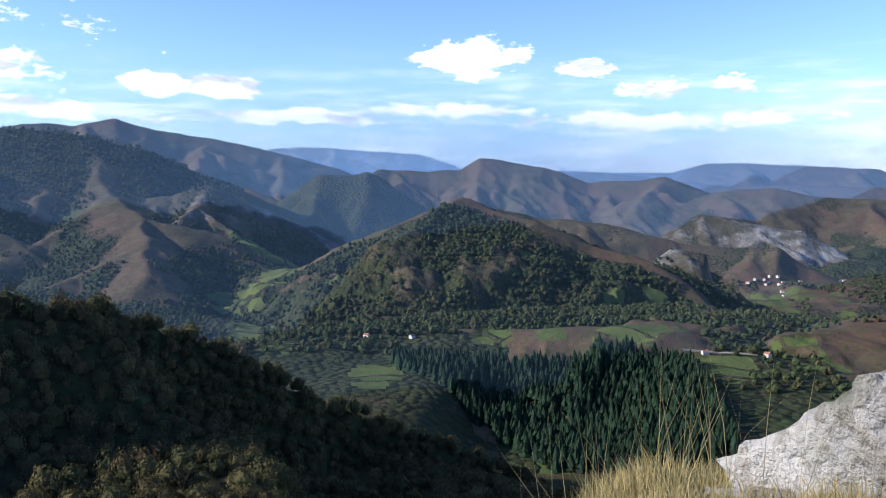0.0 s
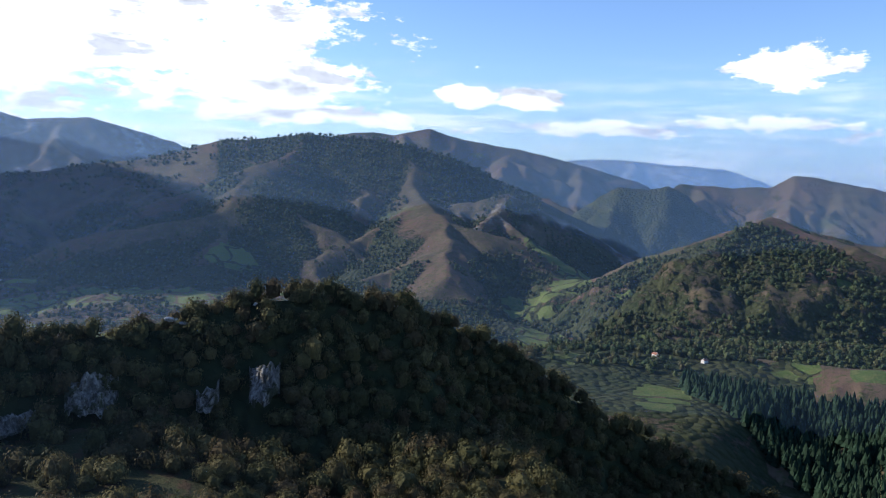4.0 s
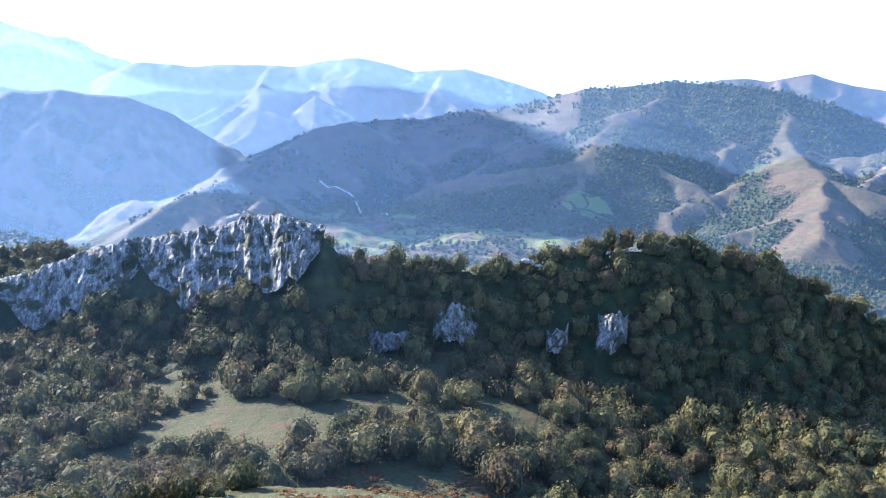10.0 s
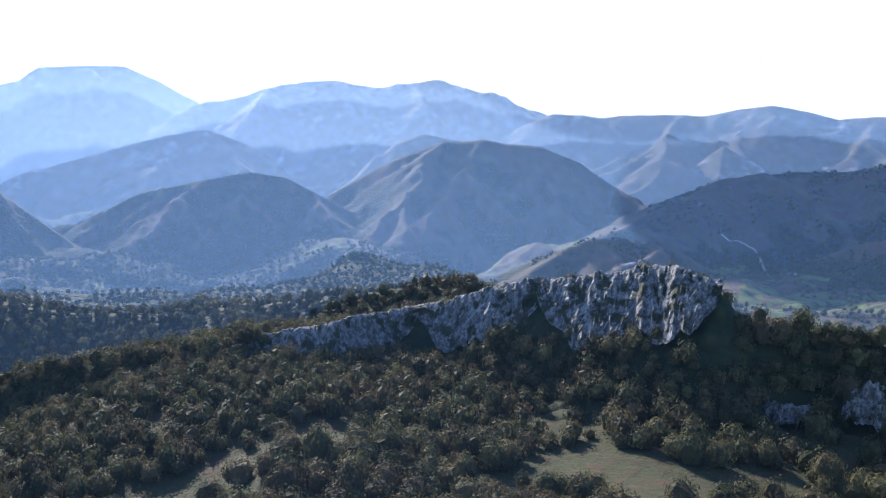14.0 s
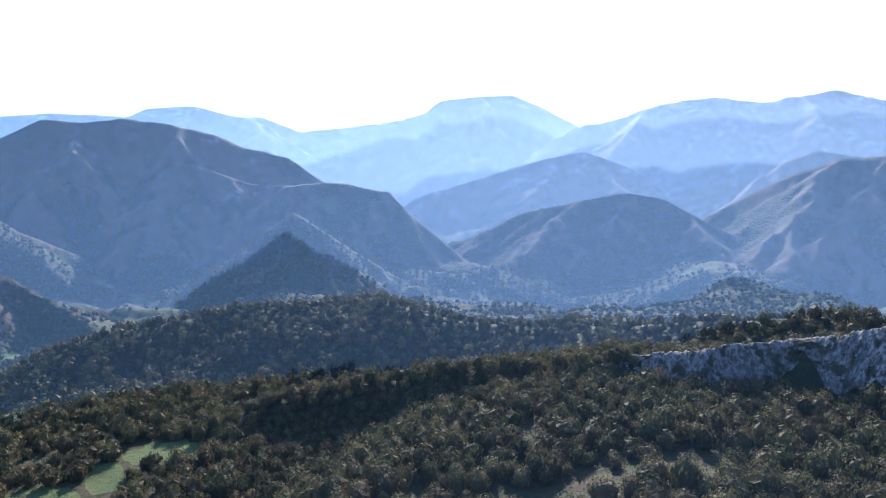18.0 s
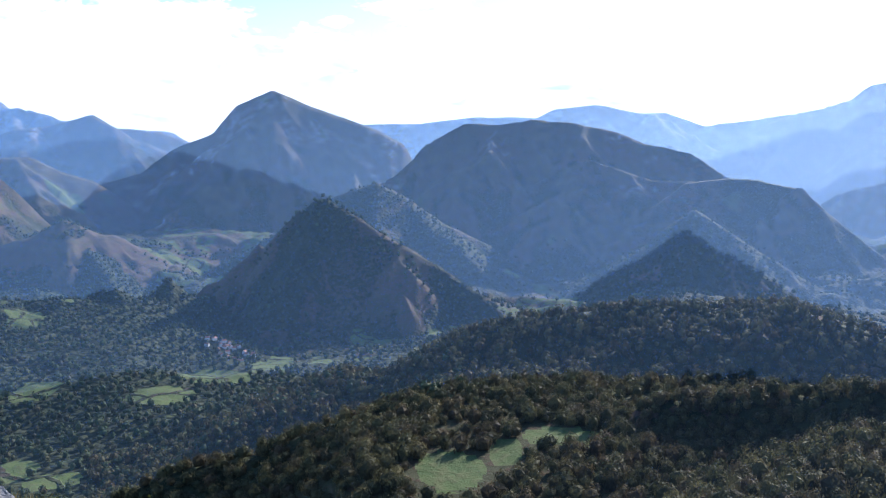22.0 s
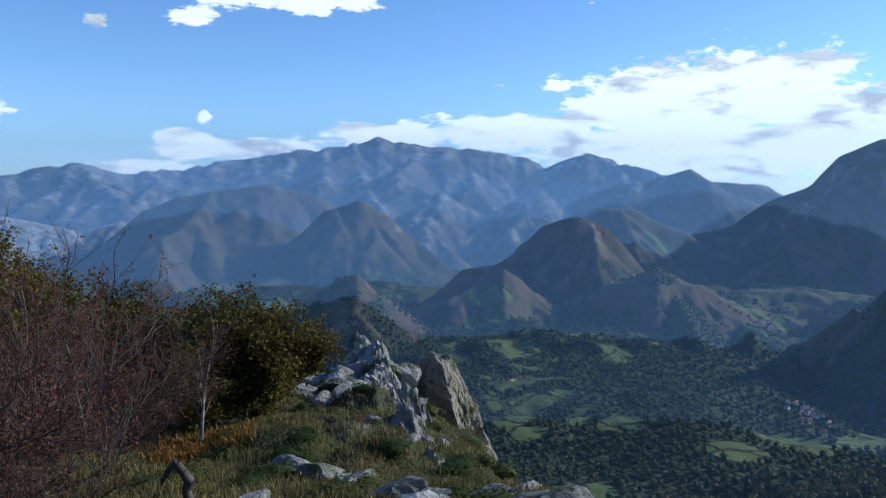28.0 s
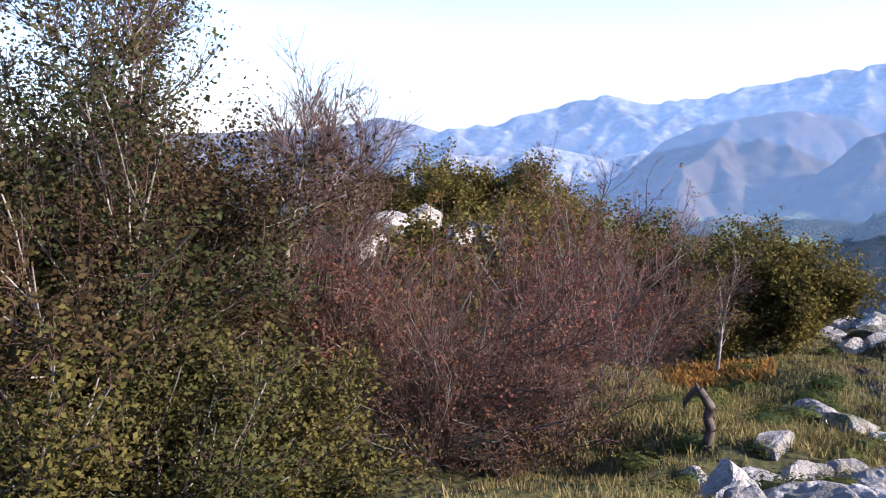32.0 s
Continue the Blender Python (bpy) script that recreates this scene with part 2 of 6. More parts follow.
def foliage_mat(name, colours, through_light=0.25, vary=0.35):
    """Leaves: a colour for each crown or leaf, part of the light shining through."""
    m, net, b = material(name)
    geo = net.node("ShaderNodeNewGeometry")
    rnd = net.math("FRACT", net.math("ADD", net.attr("tint"), net.node("ShaderNodeObjectInfo").outputs["Random"]))
    leafy = geo.outputs["Random Per Island"]
    ramp = net.node("ShaderNodeValToRGB", {0: rnd})
    while len(ramp.color_ramp.elements) < len(colours):
        ramp.color_ramp.elements.new(0.5)
    for i, c in enumerate(colours):
        ramp.color_ramp.elements[i].position = i / max(1, len(colours) - 1)
        ramp.color_ramp.elements[i].color = (*c, 1.0)
    n = net.noise(geo.outputs["Position"], 0.05, 4.0, 0.6)
    c = net.mix(net.math("MULTIPLY", net.step(n, 0.4, 0.65), vary), ramp.outputs[0], colours[-1])
    c = net.mix(1.0, c, net.mix(leafy, (0.72, 0.72, 0.72), (1.28, 1.28, 1.25)))
    c.node.blend_type = "MULTIPLY"
    net.put(b.inputs["Base Color"], c)
    b.inputs["Roughness"].default_value = 0.7
    b.inputs["Specular IOR Level"].default_value = 0.06
    if through_light:
        t = net.node("ShaderNodeBsdfTranslucent", {0: c})
        mix = net.node("ShaderNodeMixShader", {0: through_light, 1: b.outputs[0], 2: t.outputs[0]})
        net.put(m.node_tree.nodes["Material Output"].inputs[0], mix)
    return m


def haze_sheet_mat():
    """A tinted see-through sheet standing in for thin blue autumn haze, thinner with height."""
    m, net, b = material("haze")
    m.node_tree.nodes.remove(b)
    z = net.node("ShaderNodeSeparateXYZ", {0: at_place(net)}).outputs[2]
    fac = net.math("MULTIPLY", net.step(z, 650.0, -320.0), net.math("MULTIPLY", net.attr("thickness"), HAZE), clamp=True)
    # each sheet is shaded as if turned to the sun, however it stands
    # the whiter glow towards the sun is put into the colour
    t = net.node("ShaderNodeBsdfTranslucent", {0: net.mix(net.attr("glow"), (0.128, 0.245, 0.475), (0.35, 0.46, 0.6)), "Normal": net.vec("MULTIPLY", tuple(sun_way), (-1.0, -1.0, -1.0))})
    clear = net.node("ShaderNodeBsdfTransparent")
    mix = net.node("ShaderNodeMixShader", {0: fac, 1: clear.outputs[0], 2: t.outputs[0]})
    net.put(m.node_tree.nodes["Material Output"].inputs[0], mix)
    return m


HAZE = 1.0
LAND = land_mat()
LIMESTONE = limestone_mat()
GREY_ROCK = limestone_mat("grey_limestone", (0.13, 0.125, 0.115), (0.4, 0.385, 0.36), (0.2, 0.18, 0.14))
BROWN_ROCK = limestone_mat("weathered_limestone", (0.14, 0.12, 0.095), (0.3, 0.265, 0.21), (0.1, 0.085, 0.06))
CLIFF_ROCK = cliff_mat()
BEECH = foliage_mat("beech_leaves", [(0.052, 0.056, 0.026), (0.079, 0.077, 0.034), (0.126, 0.111, 0.048), (0.097, 0.071, 0.038), (0.058, 0.06, 0.028)], 0.3)
FAR_LEAF = foliage_mat("far_woods", [(0.036, 0.06, 0.029), (0.05, 0.072, 0.034), (0.066, 0.083, 0.036), (0.074, 0.068, 0.038)], 0.15)
PINE = foliage_mat("pine_needles", [(0.009, 0.021, 0.013), (0.013, 0.028, 0.016), (0.018, 0.036, 0.02)], 0.0)
HAZE_SHEET = haze_sheet_mat()


def bark_mat(name="beech_bark", k=1.0):
    m, net, b = material(name)
    p = at_place(net)
    c = net.mix(net.step(net.noise(p, 4.0, 6.0, 0.6), 0.4, 0.65), (0.1 * k, 0.085 * k, 0.07 * k), (0.27 * k, 0.25 * k, 0.22 * k))
    c = net.mix(net.step(net.noise(p, 1.1, 4.0, 0.6), 0.52, 0.64), c, (0.055, 0.06, 0.03))
    net.put(b.inputs["Base Color"], c)
    b.inputs["Roughness"].default_value = 0.85
    return m


BARK = bark_mat()
DARK_BARK = bark_mat("dark_beech_bark", 0.4)


# ---- the land: plan ----
def hash2(ix, iy, seed):
    h = (ix.astype(np.int64) * 374761393 + iy.astype(np.int64) * 668265263 + seed * 974634777) & 0x7FFFFFFF
    h = ((h ^ (h >> 13)) * 1274126177) & 0x7FFFFFFF
    return ((h ^ (h >> 16)) & 0xFFFF) / 65535.0


def value_noise(x, y, seed=0):
    ix, iy = np.floor(x), np.floor(y)
    fx, fy = x - ix, y - iy
    fx, fy = fx * fx * (3 - 2 * fx), fy * fy * (3 - 2 * fy)
    a, b = hash2(ix, iy, seed), hash2(ix + 1, iy, seed)
    c, d = hash2(ix, iy + 1, seed), hash2(ix + 1, iy + 1, seed)
    return (a * (1 - fx) + b * fx) * (1 - fy) + (c * (1 - fx) + d * fx) * fy


def fractal(x, y, octaves, seed=0, ridged=False):
    total, amp, norm = 0.0, 1.0, 0.0
    for o in range(octaves):
        n = value_noise(x + 17.3 * o, y - 9.1 * o, seed + o)
        total = total + amp * ((1 - np.abs(2 * n - 1)) if ridged else n)
        norm += amp
        x, y, amp = x * 2.03, y * 2.03, amp * 0.52
    return total / norm


RIDGES = []
BLUFF = 1.3


def ridge(crest, slope, cover, label, rib=144.0, ribbed=0.5, rough=1.0, lift=0.0, bluff=0.0, name="mountain", jag=8.0, spur=None):
    """A mountain: its crest as (yaw, distance, height), the fall of its sides, and (rock, wood, meadow) cover."""
    pts = np.array([(-d * math.sin(radians(a)), d * math.cos(radians(a)), h + lift) for a, d, h in crest], float)
    slope = slope * (1.22 if name == "mountain" else 1.0)
    spur = (rib * 1.25 if name == "mountain" else 0.0) if spur is None else spur
    g = dict(pts=pts, slope=slope, cover=cover, label=label, rib=rib, ribbed=ribbed, rough=rough, bluff=bluff, name=name, jag=jag, spur=spur,
             yaws=(min(c[0] for c in crest), max(c[0] for c in crest)), far=max(c[1] for c in crest))
    g["spurs"] = spurs(g, len(RIDGES)) if spur else None
    RIDGES.append(g)


def spurs(g, seed):
    """Side ridges that branch from the crest and fall towards the valley, with smaller ones branching from them:
    rows of x0 y0 z0 x1 y1 z1 and the fall of their flanks."""
    rng = np.random.default_rng(700 + seed)
    rows, pts, gap = [], g["pts"], g["spur"]

    def run(p, way, length, fall, flank, steps, wander, depth):
        step = length / steps
        side = rng.choice((-1, 1))
        for k in range(steps):
            way += rng.normal() * wander
            drop = fall * step * rng.uniform(0.45, 1.5)
            q = p + np.array([step * math.cos(way), step * math.sin(way), -drop])
            rows.append((*p, *q, flank))
            p = q
            if depth and k < steps - 1:
                side = -side
                run(p.copy(), way + side * rng.uniform(0.75, 1.2), length * rng.uniform(0.28, 0.5), g["slope"] * 0.85, g["slope"] * 1.35, 3, 0.22, 0)

    left = gap * rng.uniform(0.2, 0.6)
    for a, b in zip(pts, pts[1:]):
        d = b - a
        L = math.hypot(d[0], d[1])
        while left < L:
            p = a + d * left / L - (0, 0, 2.0)
            n = np.array([d[1], -d[0]]) / L
            if n @ p[:2] > 0:
                n = -n
            high = max(60.0, p[2] + 280.0)
            fall = g["slope"] * rng.uniform(0.68, 0.95)
            run(p, math.atan2(n[1], n[0]) + rng.normal() * 0.35, min(high / fall, 0.42 * g["far"]) * rng.uniform(0.7, 1.0), fall, g["slope"] * 1.2, 6, 0.17, 1)
            left += gap * rng.uniform(0.65, 1.4)
        left -= L
    return np.array(rows)


def spur_height(rows, qx, qy):
    """The highest of the side ridges over each place, and how far its crest line is."""
    top, dist = np.full(qx.shape, -1e4), np.full(qx.shape, 1e4)
    few = len(qx) < 300
    order = np.argsort(qy)
    sy = qy[order]
    for x0, y0, z0, x1, y1, z1, flank in rows:
        reach = max(40.0, (max(z0, z1) + 320.0) / flank)
        if few:
            sel = slice(None)
        else:
            lo, hi = np.searchsorted(sy, (min(y0, y1) - reach, max(y0, y1) + reach))
            sel = order[lo:hi]
            px = qx[sel]
            sel = sel[(px > min(x0, x1) - reach) & (px < max(x0, x1) + reach)]
            if not len(sel):
                continue
        px, py = qx[sel], qy[sel]
        dx, dy = x1 - x0, y1 - y0
        t = np.clip(((px - x0) * dx + (py - y0) * dy) / (dx * dx + dy * dy), 0, 1)
        d = np.hypot(px - x0 - t * dx, py - y0 - t * dy)
        h = z0 + t * (z1 - z0) - flank * d
        up = h > top[sel]
        top[sel] = np.where(up, h, top[sel])
        dist[sel] = np.where(up, d, dist[sel])
    return top, dist


HEATH, WOODS, BARE = (0.12, 0.22, 0.0), (0.1, 0.85, 0.05), (0.42, 0.1, 0.0)
ridge([(12.1, 4600, 138), (9.0, 4600, 149), (5.8, 4600, 128), (1.8, 4600, 109), (-0.6, 4600, 51)],
      0.42, BARE, "far blue range low on the horizon", rib=256)
ridge([(-8.3, 4650, 13), (-11.8, 4650, 0), (-16.0, 4650, 0), (-18.2, 4650, 49), (-20.0, 4650, 52), (-23.5, 4650, 39), (-28.7, 4650, 17)],
      0.36, HEATH, "far blue hills fading into the haze", rib=256)
ridge([(-7.1, 4200, 17), (-10.3, 4200, 8), (-13.7, 4200, -17), (-16.4, 4200, -40), (-20.1, 4200, -67), (-23.6, 4200, -52), (-26.9, 4200, -63), (-29.0, 4200, -62)],
      0.36, HEATH, "low hazy foothills towards the plain", rib=224)
ridge([(28.9, 3000, 155), (26.3, 3000, 172), (24.7, 3000, 161), (22.1, 3000, 191), (20.6, 3000, 160), (18.1, 3000, 142), (15.1, 3000, 118), (12.9, 3000, 91), (9.0, 3000, 44), (7.0, 3000, 9)],
      0.42, HEATH, "long brown mountain ridge with gullied bare slopes", rib=152, ribbed=0.75)
ridge([(4.6, 2700, 12), (1.0, 2700, 6), (-1.3, 2700, 12), (-2.6, 2700, 52), (-4.1, 2700, 44), (-6.1, 2700, 25), (-8.1, 2700, 8), (-10.3, 2700, -30), (-13.8, 2700, -22), (-15.6, 2700, -11), (-17.5, 2700, -47), (-19.7, 2700, -78)],
      0.42, HEATH, "pointed brown mountains with ribbed slopes", rib=144, ribbed=0.8)
ridge([(-17.5, 2500, -73), (-20.1, 2500, -44), (-22.5, 2500, -43), (-24.9, 2500, -63), (-26.9, 2500, -70), (-29.1, 2500, -73)],
      0.38, HEATH, "rounded brown heath ridge", rib=144)
ridge([(-17.8, 2000, -96), (-20.1, 2000, -108), (-21.9, 2000, -120), (-24.4, 2000, -132), (-26.4, 2000, -170)],
      0.50, (0.52, 0.25, 0.0), "white limestone crags over green fields", rib=50, ribbed=0.9)
ridge([(-3.9, 1600, -66), (-6.7, 1600, -88), (-8.7, 1600, -87), (-12.7, 1600, -103), (-16.5, 1600, -134), (-20.2, 1600, -137), (-23.0, 1600, -135), (-24.8, 1600, -169)],
      0.38, HEATH, "brown heath ridge with a path", rib=112)
ridge([(9.9, 1250, -143), (7.5, 1225, -110), (3.4, 1200, -77), (1.0, 1175, -54), (-1.3, 1150, -33), (-3.5, 1125, -50), (-6.7, 1100, -65), (-10.7, 1075, -96), (-14.6, 1050, -110), (-17.3, 1025, -138), (-18.9, 1000, -161)],
      0.38, WOODS, "wooded hill with a rocky heath crest", rib=96, ribbed=0.35, name="hill", jag=2.0)
ridge([(-16.1, 1250, -113), (-18.4, 1250, -120), (-18.9, 1250, -162), (-20.0, 1250, -187)],
      0.76, (0.5, 0.25, 0.0), "grey limestone spur above the valley", rib=40, ribbed=0.7, name="hill", jag=2.0)
ridge([(12.8, 760, -163), (7.6, 744, -151), (3.5, 729, -147), (-1.9, 713, -139), (-6.8, 698, -136), (-12.8, 682, -129), (-15.9, 667, -130), (-18.6, 651, -138), (-21.6, 636, -145), (-24.1, 620, -156)],
      0.20, (0.0, 0.15, 0.45), "low heath and meadow ridge below the wooded hill", rib=96, ribbed=0.3, rough=0.4, name="hill", jag=2.0)
ridge([(-17.4, 900, -174), (-21.4, 875, -148), (-24.6, 850, -148), (-27.3, 825, -135), (-29.4, 800, -123)],
      0.22, (0.0, 0.3, 0.6), "gentle hill with green fields", rib=96, ribbed=0.3, rough=0.4, name="hill", jag=2.0)
ridge([(56.0, 2200, -69), (52.7, 2186, -29), (48.0, 2171, -12), (44.7, 2157, 11), (41.6, 2143, 27), (39.3, 2129, 52), (36.9, 2114, 81), (34.2, 2100, 90), (31.0, 2086, 106), (27.7, 2071, 101), (25.5, 2057, 99), (23.3, 2043, 81), (20.5, 2029, 57), (18.5, 2014, 28), (16.9, 2000, -5)],
      0.32, (0.14, 0.34, 0.0), "broad brown mountain with dark wooded gullies", rib=180, ribbed=0.2, rough=0.2)
ridge([(52.7, 2000, -24), (55.4, 1917, -43), (57.2, 1833, -84), (59.5, 1750, -114), (61.5, 1667, -146), (65.5, 1583, -188), (68.3, 1500, -235)],
      0.34, (0.2, 0.25, 0.0), "rocky grey shoulder of the broad mountain", rib=112)
ridge([(30.8, 1700, -199), (28.2, 1700, -131), (25.5, 1700, -77), (23.1, 1700, -56), (21.5, 1700, -60), (18.8, 1700, -44), (16.5, 1700, -20), (14.5, 1700, -50), (11.8, 1700, -82), (8.5, 1700, -132)],
      0.40, (0.36, 0.34, 0.0), "jagged limestone ridge among brown heath", rib=100, ribbed=0.4, rough=0.9, jag=16.0, spur=90.0)
ridge([(10.0, 2200, -38), (8.8, 2200, -1), (6.7, 2200, -6), (5.4, 2200, 10), (4.0, 2200, -15), (3.1, 2200, -52)],
      0.50, WOODS, "dark wooded knoll", rib=96)
ridge([(67.0, 3300, 149), (63.8, 3300, 145), (59.5, 3300, 165), (56.7, 3300, 166), (54.9, 3300, 193), (52.6, 3300, 214), (50.8, 3300, 198), (48.6, 3300, 168), (45.1, 3300, 187), (41.8, 3300, 141), (39.6, 3300, 109)],
      0.45, (0.3, 0.1, 0.0), "sunlit ribbed mountain range", rib=144, ribbed=0.9)
ridge([(61.2, 2900, -178), (58.1, 2900, -61), (55.5, 2900, 47), (53.9, 2900, 10), (52.5, 2900, -31)],
      0.59, (0.35, 0.2, 0.0), "sunlit spur below the range", rib=112, ribbed=0.8)
ridge([(54.9, 300, -43), (57.4, 309, -40), (59.4, 319, -41), (63.4, 328, -48), (66.6, 337, -53), (69.9, 346, -57), (73.6, 356, -68), (77.2, 365, -75), (82.3, 341, -77), (89.5, 352, -89), (93.4, 363, -96), (101.5, 374, -103), (105.7, 386, -113), (113.2, 397, -124), (116.5, 408, -139), (119.0, 419, -158), (121.5, 430, -183)],
      0.42, (0.12, 0.8, 0.0), "beech wooded ridge with a limestone crest", rib=30, ribbed=0.3, rough=0.5, bluff=40.0, name="hill", jag=2.0)
ridge([(-9.0, 420, -173), (-7.4, 412, -159), (-2.8, 404, -145), (1.0, 395, -130), (5.2, 387, -116), (9.2, 379, -105), (12.4, 371, -88), (15.5, 363, -75), (19.2, 355, -63), (22.8, 346, -52), (25.0, 321, -46), (27.7, 318, -44), (30.5, 316, -40), (35.3, 314, -44), (37.7, 312, -47), (40.5, 309, -53), (44.2, 307, -55), (48.3, 305, -54), (51.6, 302, -53), (54.4, 300, -48)],
      0.62, (0.08, 0.9, 0.0), "steep hill covered in autumn beech wood", rib=40, ribbed=0.3, rough=0.5, bluff=42.0, lift=-3, name="hill", jag=2.0)
ridge([(133.7, 620, -177), (130.9, 612, -157), (127.6, 603, -137), (123.9, 595, -124), (115.6, 587, -107), (109.9, 578, -106), (104.5, 570, -102), (100.0, 562, -110), (95.5, 553, -112), (90.4, 545, -106), (85.9, 537, -105), (81.4, 528, -96), (76.9, 520, -90)],
      0.35, (0.05, 0.95, 0.0), "rounded hill covered in beech wood", rib=45, ribbed=0.4, rough=0.5, lift=-7, name="hill", jag=2.0)
ridge([(86.2, 520, -99), (81.6, 497, -88), (74.0, 473, -75), (69.1, 450, -75)],
      0.38, (0.1, 0.9, 0.0), "wooded hump behind the limestone crest", rib=40, ribbed=0.3, rough=0.5, lift=-6, name="hill", jag=2.0)
ridge([(153.1, 480, -200), (148.4, 470, -182), (143.9, 460, -174), (140.6, 450, -162), (136.8, 440, -147), (132.6, 430, -137), (129.6, 420, -141), (125.4, 410, -153), (123.3, 400, -158)],
      0.50, (0.08, 0.9, 0.0), "small wooded hill above a bright clearing", rib=35, ribbed=0.4, rough=0.5, lift=-6, name="hill", jag=2.0)
ridge([(143.8, 1500, -248), (142.1, 1475, -192), (140.1, 1450, -132), (137.9, 1425, -89), (135.6, 1400, -122), (134.0, 1375, -148), (129.8, 1350, -203), (127.4, 1325, -236), (125.1, 1300, -272)],
      0.7, (0.12, 0.42, 0.0), "dark pyramid hill with a sunlit crest", rib=90, ribbed=0.7, name="hill", jag=3.0, spur=210.0)
ridge([(137.3, 1850, -122), (134.0, 1850, -88), (132.0, 1850, -120), (129.1, 1850, -185), (125.8, 1850, -235), (123.8, 1850, -286), (121.8, 1850, -322)],
      0.58, (0.1, 0.5, 0.0), "brown spur behind the pyramid hill", rib=112, name="hill", jag=2.0, spur=150)
ridge([(152.5, 2900, -132), (149.9, 2900, -99), (147.9, 2900, -17), (145.2, 2900, 36), (143.6, 2900, 134), (141.1, 2900, 185), (138.5, 2900, 132), (136.7, 2900, 99), (134.1, 2900, 54), (132.0, 2900, -2), (131.2, 2900, -77)],
      0.68, (0.3, 0.2, 0.0), "great pyramid mountain in blue shade", rib=192, ribbed=0.5)
ridge([(131.6, 2500, -75), (130.0, 2500, 10), (127.7, 2500, 63), (125.3, 2500, 60), (123.0, 2500, 74), (119.9, 2500, 64), (116.9, 2500, 35), (115.1, 2500, -1), (112.2, 2500, -22), (109.4, 2500, -103)],
      0.60, (0.22, 0.25, 0.0), "long shaded mountain ridge", rib=176, ribbed=0.6)
ridge([(112.2, 2050, -90), (109.8, 2050, -82), (107.9, 2050, -82), (105.2, 2050, -100), (102.5, 2050, -181), (99.5, 2050, -267)],
      0.62, (0.2, 0.4, 0.0), "dark wooded mountain falling into a gorge", rib=128)
ridge([(122.8, 2200, -107), (119.1, 2200, -36), (114.6, 2200, -92), (111.8, 2200, -96)],
      0.54, (0.2, 0.35, 0.0), "dark shoulder of the shaded ridge", rib=128)
ridge([(116.1, 1700, -258), (114.1, 1700, -183), (111.7, 1700, -129), (109.7, 1700, -168), (107.3, 1700, -214), (104.2, 1700, -269)],
      0.50, (0.15, 0.6, 0.0), "wooded knob above the gorge", rib=96)
ridge([(111.0, 4400, -72), (106.1, 4400, 139), (103.2, 4400, 173), (101.4, 4400, 287), (99.0, 4400, 311), (96.3, 4400, 323), (94.3, 4400, 264), (92.1, 4400, 185)],
      0.50, BARE, "pale hazy massif against the light", rib=240)
ridge([(134.9, 4600, 109), (130.8, 4600, 118), (126.9, 4600, 152), (122.6, 4600, 147), (121.5, 4600, 191), (118.5, 4600, 221), (115.5, 4600, 169), (113.8, 4600, 174), (111.3, 4600, 100), (108.0, 4600, 129), (105.9, 4600, 156)],
      0.42, BARE, "faint far mountains in the haze", rib=240)
ridge([(91.8, 3700, 135), (89.4, 3700, 163), (86.3, 3700, 241), (82.8, 3700, 275), (79.7, 3700, 254), (75.4, 3700, 302), (72.4, 3700, 261), (70.6, 3700, 246), (68.8, 3700, 185), (65.5, 3700, 143), (63.3, 3700, 134)],
      0.54, (0.45, 0.1, 0.0), "broad limestone mountain wall", jag=26.0, rib=128, ribbed=0.8)
ridge([(102.9, 3000, -168), (99.3, 3000, -104), (95.3, 3000, -32), (91.3, 3000, 22), (89.3, 3000, -12), (87.3, 3000, -52), (84.8, 3000, -143), (82.8, 3000, -199)],
      0.54, (0.3, 0.3, 0.0), "hazy pointed hill", rib=112)
ridge([(99.4, 2200, -301), (97.7, 2200, -206), (95.3, 2200, -155), (92.1, 2200, -126), (88.1, 2200, -89), (85.6, 2200, -105), (83.2, 2200, -149), (81.2, 2200, -185)],
      0.50, (0.2, 0.55, 0.0), "dark wooded dome with pale crags", rib=112)
ridge([(82.4, 2400, -156), (79.7, 2400, -86), (77.4, 2400, -33), (74.6, 2400, 12), (71.8, 2400, 24), (67.8, 2400, 11), (64.9, 2400, -29), (62.4, 2400, -98), (60.4, 2400, -148)],
      0.50, (0.12, 0.35, 0.0), "dark dome mountain in shade", rib=144)
ridge([(80.5, 2700, -107), (78.1, 2700, 4), (76.2, 2700, 35), (74.2, 2700, 23), (71.0, 2700, 15)],
      0.59, (0.3, 0.1, 0.0), "sunlit shoulder behind the dome", rib=128)
ridge([(205.6, 4600, 3), (202.4, 4600, 20), (199.0, 4600, 92), (194.7, 4600, 168), (191.8, 4600, 120), (187.9, 4600, 144), (184.0, 4600, 206), (179.9, 4600, 252), (177.5, 4600, 279), (174.5, 4600, 328), (172.3, 4600, 293), (169.9, 4600, 290), (167.9, 4600, 267), (164.4, 4600, 236), (162.8, 4600, 164)],
      0.46, (0.5, 0.1, 0.0), "high jagged grey limestone range", jag=44.0, rib=150, ribbed=0.8)
ridge([(162.8, 4500, 154), (159.8, 4500, 240), (158.0, 4500, 200), (156.5, 4500, 128), (152.3, 4500, 83), (147.8, 4500, 56)],
      0.50, (0.5, 0.1, 0.0), "grey limestone peaks below the clouds", jag=26.0, rib=144, ribbed=0.8)
ridge([(230.5, 4700, -17), (219.5, 4700, 13), (213.0, 4700, 27), (210.5, 4700, 80), (208.7, 4700, 49), (206.2, 4700, -14), (203.1, 4700, 11)],
      0.48, BARE, "far pale mountain over the trees", rib=224)
